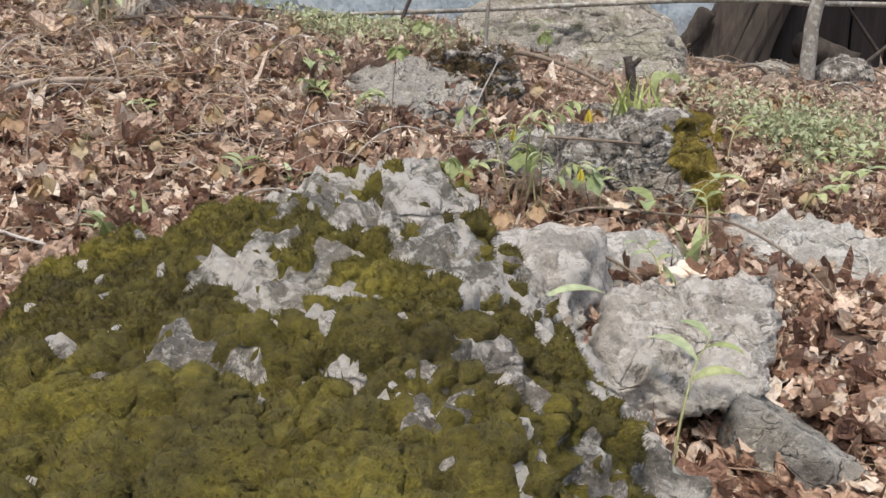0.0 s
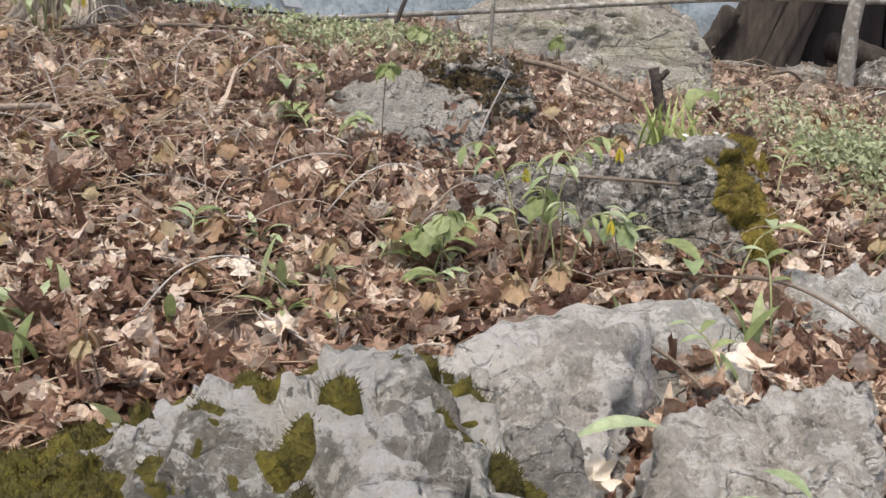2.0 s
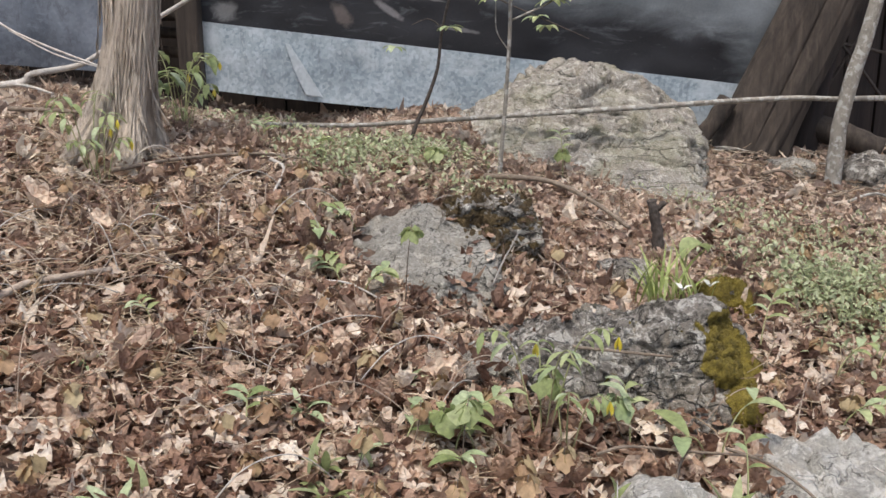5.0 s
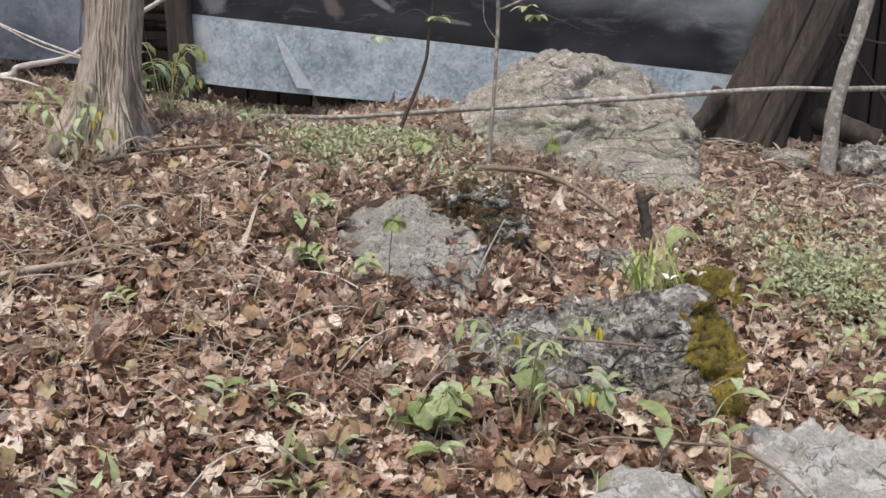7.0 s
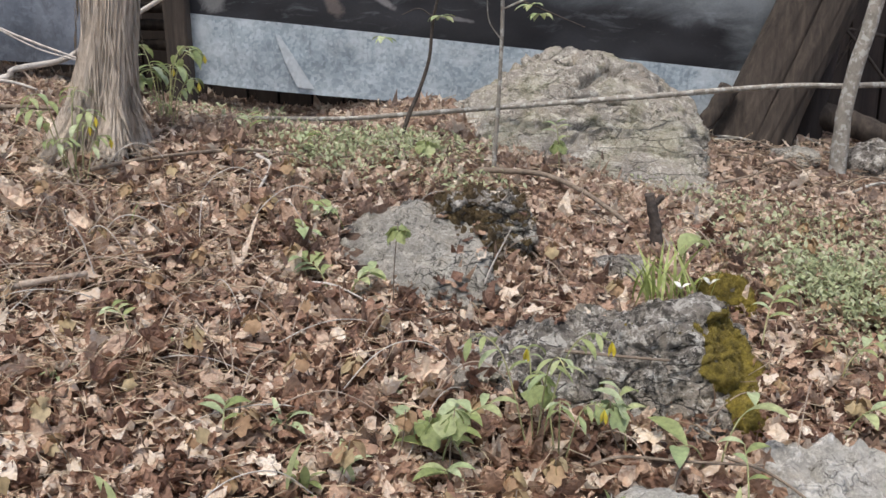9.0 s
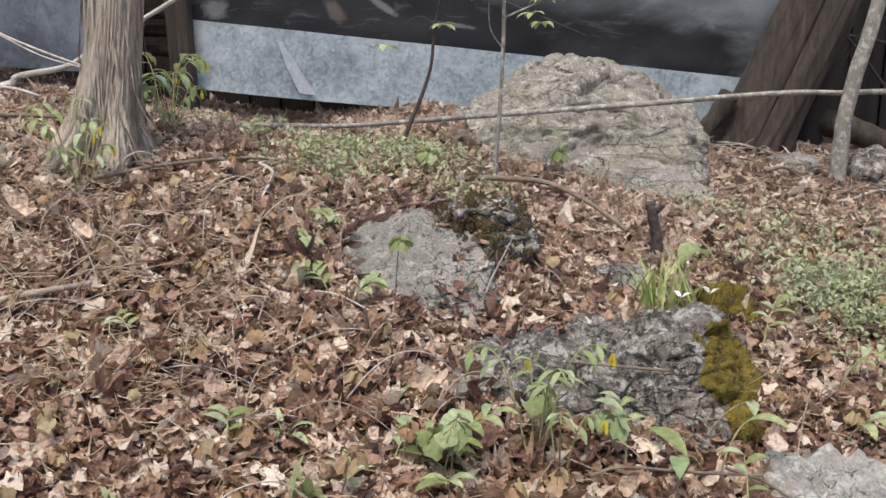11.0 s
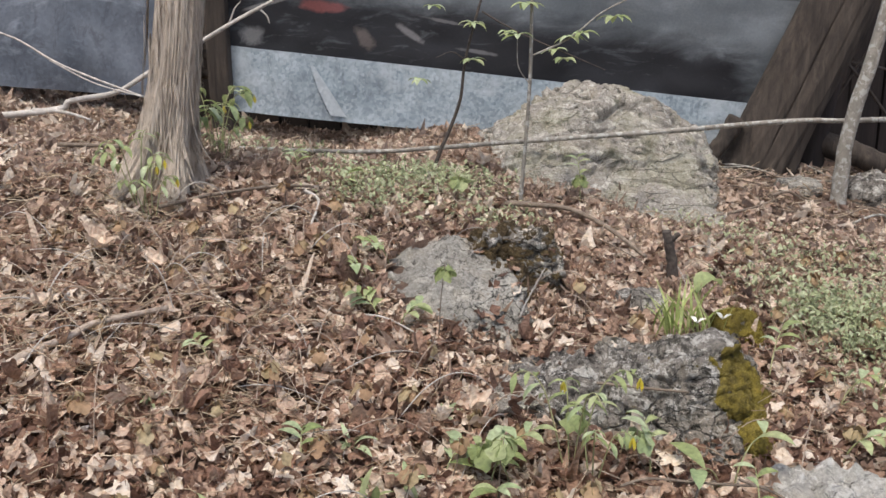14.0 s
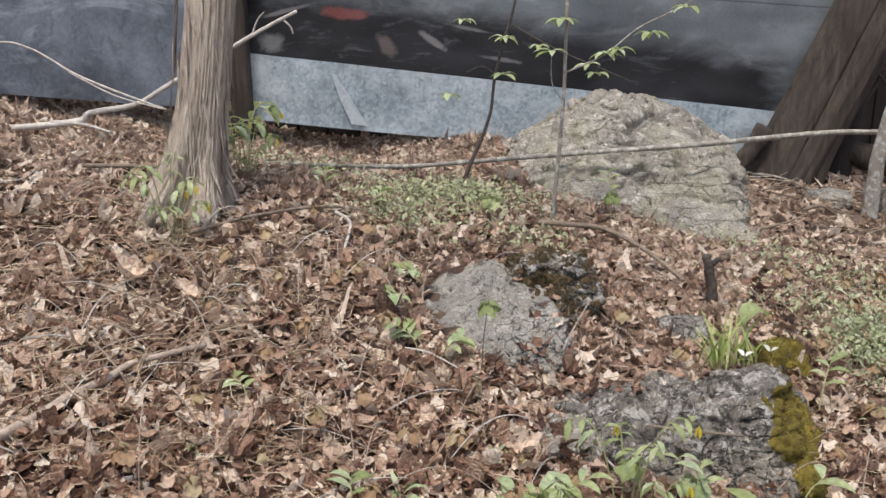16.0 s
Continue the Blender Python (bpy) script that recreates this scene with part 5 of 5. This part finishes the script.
def rosette(x, y, count, size, seed, mat=None, up=45, label="low clump of narrow fresh green leaves", name="leafy_herb", z=None, narrow=0.2):
    rg = np.random.default_rng(seed)
    p = plant(name, x, y, label, "plant", "herbs on the forest floor", z)
    for k in range(count):
        L = size * rg.uniform(0.6, 1.2)
        v, f = blade(L, L * narrow * rg.uniform(0.8, 1.3), up + rg.uniform(-15, 25), rg.uniform(-50, 10), 0.3, 8, 0.45)
        leaf_part(p, "leaf", v, f, mat or M_GREEN, (0.006 * rg.normal(), 0.006 * rg.normal(), 0.004), 360 * k / count + rg.uniform(-25, 25))
    return p


def solomon(x, y, height, seed, count=9, yaw=0.0, z=None, size=0.085):
    """Broad arching leaves alternating on a leaning stem."""
    rg = np.random.default_rng(seed)
    p = plant("solomons_seal", x, y, "soft green plant with broad arching leaves", "plant", "broad-leaved herbs", z)
    d = np.array([math.cos(radians(yaw)), math.sin(radians(yaw)), 0])
    pts = [np.zeros(3), d * 0.15 * height + (0, 0, 0.5 * height), d * 0.5 * height + (0, 0, 0.9 * height), d * 0.95 * height + (0, 0, height)]
    stem_part(p, pts, 0.0025, 0.0012)
    sp = spline(pts, count + 4)
    for k in range(count):
        L = size * rg.uniform(0.8, 1.25)
        v, f = blade(L, L * 0.38, rg.uniform(15, 45), rg.uniform(-55, -20), 0.3, 8, 0.4)
        leaf_part(p, "leaf", v, f, M_PALEGREEN if k % 2 else M_GREEN, tuple(sp[4 + k]), yaw + (65 if k % 2 else -65) + rg.uniform(-25, 25))
    return p


# bellworts by the dark rock and round the cedar
bellwort(0.17, 2.17, 4, 0.24, 1, 2)
bellwort(0.22, 2.15, 3, 0.17, 2, 1)
bellwort(-1.10, 3.16, 4, 0.24, 3, 1, None, 1.1)
bellwort(-1.05, 3.10, 4, 0.16, 4, 2, None, 1.2)
bellwort(-0.98, 3.72, 5, 0.25, 5, 2, None, 1.5)
bellwort(-0.95, 3.70, 3, 0.20, 6, 2, None, 1.6)
bellwort(-0.95, 3.66, 4, 0.13, 7, 0)
# broad-leaved herbs before the dark rock
solomon(-0.02, 2.10, 0.12, 1, 9, 30, size=0.06)
solomon(0.03, 2.12, 0.09, 2, 8, 160, size=0.055)
solomon(0.00, 2.06, 0.06, 3, 7, 260, size=0.06)
solomon(0.52, 2.16, 0.08, 4, 2, -150, size=0.095)
solomon(0.55, 2.16, 0.12, 5, 2, 40, size=0.085)
solomon(0.36, 2.17, 0.11, 6, 4, 90, size=0.06)
solomon(0.77, 2.62, 0.13, 7, 5, 60, size=0.06)
solomon(0.93, 2.52, 0.11, 8, 5, 0, size=0.06)
solomon(0.31, 1.20, 0.17, 9, 4, 60, None, 0.075)
solomon(0.42, 1.76, 0.09, 10, 4, 110, size=0.045)
solomon(0.54, 1.92, 0.15, 11, 4, 80, size=0.05)
solomon(-0.31, 2.72, 0.07, 12, 7, 150, size=0.07)
solomon(-0.25, 2.70, 0.06, 13, 6, 20, size=0.07)
solomon(0.40, 3.86, 0.16, 14, 5, 90, size=0.06)
for k, (x, y, h, c, s_) in enumerate([(-0.06, 2.16, 0.08, 5, 0.07), (-0.12, 2.12, 0.06, 6, 0.07), (-0.44, 2.08, 0.07, 5, 0.055), (-0.72, 2.42, 0.06, 5, 0.05), (-0.30, 3.06, 0.08, 7, 0.065), (-0.36, 2.92, 0.07, 6, 0.06), (0.98, 2.38, 0.12, 5, 0.07), (0.86, 2.30, 0.10, 5, 0.065), (1.08, 2.62, 0.11, 6, 0.06), (-0.50, 3.52, 0.08, 6, 0.06), (-0.66, 3.62, 0.08, 6, 0.06)]):
    solomon(x, y, h, 30 + k, c, 47 * k, size=s_)
# lily leaves
for k, (x, y, c, s_) in enumerate([(-0.32, 1.96, 1, 0.11), (-0.41, 1.84, 1, 0.09), (-0.58, 1.85, 1, 0.10), (-0.60, 1.70, 2, 0.11), (-0.55, 1.67, 2, 0.12), (-0.39, 1.55, 1, 0.10), (0.30, 1.98, 2, 0.08), (-0.18, 2.0, 1, 0.08),
                                   (0.45, 1.78, 2, 0.09), (0.50, 1.93, 3, 0.12), (-0.27, 1.97, 2, 0.08), (-0.86, 2.9, 1, 0.09), (-0.63, 2.38, 1, 0.06), (0.36, 1.93, 1, 0.07), (0.10, 1.86, 1, 0.08)]):
    lily_leaves(x, y, c, s_, 50 + k)
# narrow-leaved clumps
for k, (x, y, c, s_, m) in enumerate([(-0.26, 1.91, 9, 0.075, M_GREEN), (-0.62, 1.79, 9, 0.09, M_PALEGREEN), (-0.60, 2.38, 6, 0.05, M_GREEN), (-0.81, 2.22, 7, 0.06, M_PALEGREEN), (-0.16, 1.90, 5, 0.05, M_GREEN), (-0.20, 2.06, 8, 0.06, M_PALEGREEN),
                                      (-0.37, 3.12, 8, 0.06, M_PALEGREEN), (-0.45, 3.3, 7, 0.05, M_PALEGREEN), (-0.28, 2.0, 6, 0.07, M_GREEN), (-0.34, 2.16, 7, 0.07, M_PALEGREEN), (-0.12, 2.32, 6, 0.06, M_PALEGREEN)]):
    rosette(x, y, c, s_, 70 + k, m, 50)


def sedge(x, y, z, count, size, seed):
    rg = np.random.default_rng(seed)
    p = plant("sedge_clump", x, y, "bright green sedge clump beside the dark rock", "plant", "", z)
    for k in range(count):
        L = size * rg.uniform(0.6, 1.15)
        v, f = blade(L, 0.009, rg.uniform(50, 86), rg.uniform(-10, 60), 0.3, 8, 0.3)
        leaf_part(p, "blade", v, f, M_SEDGE, (0.025 * rg.normal(), 0.015 * rg.normal(), 0), rg.uniform(0, 360))
    for k in range(3):
        v, f = blade(0.03, 0.016, 40, 10, 0.4, 5, 0.5)
        leaf_part(p, "petal", v, f, M_WHITE, (0.055, -0.03, 0.05), 120 * k, "white petal")
    return p


sedge(0.53, 2.74, 0.36, 20, 0.19, 3)
sedge(0.61, 2.77, 0.36, 16, 0.18, 4)
hood = plant("hooded_plant", 0.615, 2.80, "single broad green hooded leaf on a stalk", "plant")
stem_part(hood, [(0, 0, 0), (-0.005, 0, 0.12), (0.0, 0, 0.20)], 0.005, 0.003)
v, f = blade(0.10, 0.075, 70, -70, 0.5, 9, 0.35)
leaf_part(hood, "leaf", v, f, M_GREEN, (-0.01, 0, 0.17), 20)

# limp tan maple seedlings
rg = np.random.default_rng(17)
spots = [(-0.78, 3.08), (-0.70, 2.51), (-0.70, 2.98), (-0.57, 2.95), (0.89, 3.36), (0.89, 2.96), (-0.36, 2.17), (-0.11, 2.10), (1.31, 3.46), (0.78, 2.46), (-0.91, 2.72), (-0.48, 3.29), (0.10, 1.87), (-0.02, 1.90), (-0.2, 2.35), (0.95, 2.6),
         (-0.75, 2.05), (-0.95, 2.1), (-0.5, 2.0), (0.2, 2.02), (1.1, 3.2), (-0.15, 2.55), (-0.05, 2.3), (-0.85, 2.35), (0.03, 2.2), (-0.45, 1.62), (-0.15, 1.80), (1.2, 2.9), (0.8, 3.1), (-1.25, 2.8), (-0.66, 2.2), (0.13, 2.02), (-0.52, 2.28), (-0.44, 2.42), (-0.98, 2.45), (-0.78, 1.88), (-0.30, 2.28), (-0.62, 2.66), (0.92, 2.36), (1.02, 2.78), (-0.70, 1.98), (-0.40, 1.98), (-1.05, 2.9), (-0.42, 2.75), (-0.50, 3.05), (0.30, 2.9), (0.42, 2.78), (1.15, 3.4), (-0.22, 1.98), (-0.9, 3.0), (-0.66, 3.3), (-0.33, 2.5)]
for k, (x, y) in enumerate(spots):
    seedling(x, y, rg.uniform(0.06, 0.13), 4 + k % 3, 20 + k, None, rg.uniform(0.020, 0.032))
for k, (x, y, h) in enumerate([(-0.14, 2.66, 0.23), (0.0, 2.04, 0.17), (-0.11, 3.60, 0.12), (0.42, 3.85, 0.14), (0.36, 2.2, 0.12), (-0.06, 2.12, 0.12), (0.22, 2.2, 0.15)]):
    seedling(x, y, h, 5, 80 + k, M_GREEN if k != 4 else M_PALEGREEN, 0.035, "upright maple seedling with fresh green leaves")


# soft green ground cover
def cover(name, patches, count, seed, label):
    rg = np.random.default_rng(seed)
    tv, tf = blade(1.0, 0.5, 25, -25, 0.25, 4, 0.45)
    vs, fs, k = [], [], 0
    for cx, cy, rx, ry, w_ in patches:
        m = int(count * w_)
        x, y = cx + rx * rg.normal(size=m) * 0.6, cy + ry * rg.normal(size=m) * 0.6
        ok = ~in_rock(x, y, 0.95)
        x, y = x[ok], y[ok]
        m = len(x)
        R = euler_mats(0.35 * rg.normal(size=m), -0.3 + 0.4 * rg.normal(size=m), rg.uniform(0, 2 * np.pi, m))
        S = rg.uniform(0.012, 0.028, m)
        P = np.stack([x, y, H(x, y) + rg.uniform(0.02, 0.085, m)], -1)
        vs.append((np.einsum("nij,nkj->nki", R, tv[None] * S[:, None, None]) + P[:, None]).reshape(-1, 3))
        base = k + len(tv) * np.arange(m)
        fs += [tuple(q) for q in (base[:, None, None] + np.array(tf)[None]).reshape(-1, 4).tolist()]
        k += len(tv) * m
    tagged(put(name, np.concatenate(vs), fs, M_COVER), label, "ground cover", kind="stuff")


cover("ground_cover", [(-0.35, 3.72, 0.20, 0.14, 0.5), (-0.12, 3.82, 0.2, 0.12, 0.5), (-0.42, 3.48, 0.14, 0.1, 0.2), (0.05, 3.5, 0.15, 0.1, 0.15), (-0.8, 4.0, 0.25, 0.12, 0.2), (-0.25, 3.6, 0.3, 0.2, 0.3)], 1200, 4, "soft pale green herbs covering the leaf litter")
cover("ground_cover", [(1.05, 2.98, 0.14, 0.14, 1.3), (1.15, 2.85, 0.15, 0.12, 0.8), (1.1, 3.5, 0.3, 0.15, 0.5), (1.35, 3.5, 0.22, 0.15, 0.3), (1.3, 3.2, 0.25, 0.2, 0.5), (0.9, 3.75, 0.2, 0.15, 0.2), (1.0, 2.6, 0.1, 0.1, 0.12), (1.25, 3.05, 0.22, 0.14, 1.0), (1.0, 3.2, 0.2, 0.12, 0.5)], 620, 6, "feathery green herbs spreading over dead leaves")


# saplings with small leaf clusters
def cluster(p, at, yaw, seed, size=0.05):
    rg = np.random.default_rng(seed)
    for k in range(6):
        L = 1.2 * size * rg.uniform(0.7, 1.2)
        v, f = blade(L, L * 0.42, rg.uniform(0, 25), rg.uniform(-75, -40), 0.3, 6, 0.4)
        leaf_part(p, "leaf", v, f, M_GREEN if k % 2 else M_PALEGREEN, at, yaw + 60 * k + rg.uniform(-20, 20))


s1 = plant("dark_sapling", -0.198, 3.93, "thin dark sapling with sparse drooping green leaves", "sapling")
O = np.array(s1.location)
for pts, a, b in [([(-0.198, 3.93, 0.53), (-0.15, 3.94, 0.66), (-0.105, 3.95, 0.763), (-0.067, 3.95, 0.872), (-0.052, 3.95, 1.0), (-0.022, 3.95, 1.127), (0.023, 3.95, 1.291), (0.04, 3.95, 1.45)], 0.0085, 0.004),
                  ([(0.015, 3.95, 1.20), (0.10, 3.95, 1.15), (0.212, 3.95, 1.094), (0.341, 3.95, 1.04), (0.493, 3.95, 0.975)], 0.004, 0.0018), ([(-0.05, 3.95, 1.02), (-0.10, 3.94, 1.05), (-0.16, 3.93, 1.03)], 0.0025, 0.0015)]:
    v, f = tube(np.array(pts) - O, a, b, 7, 6 * len(pts), 0.15, 3)
    put("stem", v, f, M_DARKTWIG, s1)
for k, c in enumerate([(-0.171, 3.88, 1.224), (-0.02, 3.9, 1.159), (0.113, 3.93, 1.125), (0.331, 3.93, 1.02), (-0.224, 3.88, 0.952), (0.30, 3.93, 1.055), (-0.02, 3.93, 1.02)]):
    cluster(s1, tuple(np.array(c) - O), 40 * k, 200 + k, 0.048)
s2 = plant("grey_sapling", 0.15, 3.72, "slim grey sapling with light green leaf clusters", "sapling")
O = np.array(s2.location)
for pts, a, b in [([(0.150, 3.72, 0.45), (0.165, 3.72, 0.65), (0.175, 3.72, 0.80), (0.185, 3.72, 1.0), (0.187, 3.72, 1.27), (0.19, 3.72, 1.4)], 0.0085, 0.0055),
                  ([(0.19, 3.72, 1.055), (0.324, 3.72, 1.116), (0.438, 3.72, 1.206), (0.572, 3.72, 1.272), (0.68, 3.72, 1.34)], 0.0035, 0.002), ([(0.185, 3.72, 0.95), (0.14, 3.7, 1.02), (0.135, 3.7, 1.12)], 0.0025, 0.0015)]:
    v, f = tube(np.array(pts) - O, a, b, 7, 6 * len(pts), 0.12, 5)
    put("stem", v, f, M_GREYBARK, s2)
for k, c in enumerate([(0.17, 3.7, 1.24), (0.366, 3.7, 1.135), (0.33, 3.71, 1.12), (0.48, 3.71, 1.19), (0.60, 3.71, 1.275), (0.137, 3.7, 1.13)]):
    cluster(s2, tuple(np.array(c) - O), 55 * k, 220 + k, 0.052)

# the bleached curled leaf and the pale green one in the cleft between the rocks
o = plant("bleached_leaf", 0.165, 1.40, "bleached curled leaf caught between the rocks", "leaf", z=0.245)
v, f = lobed(991, "maple", 0.6, 0.5, 30)
put("leaf", v * 0.036, f, M_SIGHT, o)
o.rotation_euler = (radians(35), radians(20), radians(40))
o = plant("pale_leaf", 0.145, 1.40, "pale green lance leaf lying across the cleft", "leaf", z=0.295)
v, f = blade(0.115, 0.032, 22, -28, 0.3, 9, 0.45)
put("leaf", v, f, M_PALEGREEN, o)
o.rotation_euler = (0, 0, radians(12))

# ---- dead leaves lying on the stones ----
def leaves_on(ob, v, count, seed, where, smin=0.018, smax=0.036):
    rg = np.random.default_rng(seed)
    w_ = world_of(ob, v)
    ok = np.where(where(w_[:, 0], w_[:, 1]) & (normals(v, ICO_F if len(v) == len(ICO_V) else ICO7_F)[:, 2] > 0.45))[0]
    if not len(ok):
        return
    P = w_[rg.choice(ok, count)] + np.array([0, 0, 0.008])
    for k in range(count):
        o = new("fallen_leaf", LEAF_ME[int(rg.integers(0, len(LEAF_ME)))])
        s_ = rg.uniform(smin, smax)
        o.matrix_world = Matrix.Translation(P[k].tolist()) @ pose(0, 0, 0, 14 * rg.normal(), 14 * rg.normal(), rg.uniform(0, 360)) @ Matrix.Diagonal((s_, s_, s_ * (1 if k % 2 else -1), 1))
        tagged(o, "curled brown dead leaf lying on a rock", "leaf", "dead leaves on the rocks")


LEAF_ME = [mesh_of("leaf", tv, tf, M_LEAF_PIECE) for tv, tf in TEMPLATES]
leaves_on(*HUMMOCK, 7, 7, lambda x, y: y < 3.2, 0.014, 0.026)
leaves_on(*FLAT, 16, 1, lambda x, y: (x > 0.0) & (y < 3.05))
leaves_on(*FLAT, 10, 2, lambda x, y: y < 2.80)
leaves_on(*DARK, 18, 3, lambda x, y: y > 2.53 + 0.2 * (x - 0.3))
leaves_on(*SLAB, 14, 5, lambda x, y: y > 1.60 + 0.45 * x)

for k in range(26):
    x, y = rg.uniform(1.0, 2.1), rg.uniform(4.0, 5.2)
    a, L = rg.uniform(-0.5, 0.6), rg.uniform(0.2, 0.6)
    p = [(x + L * q * math.cos(a), y + L * q * math.sin(a), float(H(x + L * q * math.cos(a), y + L * q * math.sin(a))) + 0.02 + abs(0.02 * rg.normal())) for q in np.linspace(-0.5, 0.5, 4)]
    branch("fallen_twig", p, rg.uniform(0.003, 0.008), 0.003, M_TWIG if k % 2 else M_GREYBARK, "dry grey-brown twig below the leaning tree", (), 90 + k, 6, 0.2, "twigs on the ground")
for k, pts in enumerate([[(1.75, 5.25, 0.4), (1.95, 5.2, 0.8), (2.2, 5.15, 1.3)], [(2.3, 5.2, 0.4), (2.0, 5.15, 0.75), (1.7, 5.1, 1.05)], [(2.1, 5.0, 0.35), (2.5, 5.0, 0.7), (2.9, 5.0, 1.1)], [(1.7, 5.3, 0.9), (2.3, 5.25, 0.78), (2.9, 5.2, 0.6)]]):
    branch("dead_branch", pts, 0.011, 0.005, M_DARKTWIG, "dead branch leaning on the dark board wall", (), 130 + k, 8, 0.25, "branches by the wall")

# ---- single fallen leaves on top of the litter, parts of the ground ----
P, S, R, rg = scatter(420, 77, 0.034, 0.060, 0.28, 0.03, 0.045, (-1.35, 1.25), (1.55, 3.6), 0.92)
for k in range(min(290, len(P))):
    o = new("leaf", LEAF_ME[int(rg.integers(0, len(LEAF_ME)))])
    o.parent = ground
    m3 = Matrix(R[k].tolist()).to_4x4()
    o.matrix_basis = Matrix.Translation(P[k].tolist()) @ m3 @ Matrix.Diagonal((S[k], S[k] * 0.9, S[k] * (1 if k % 2 else -1), 1))
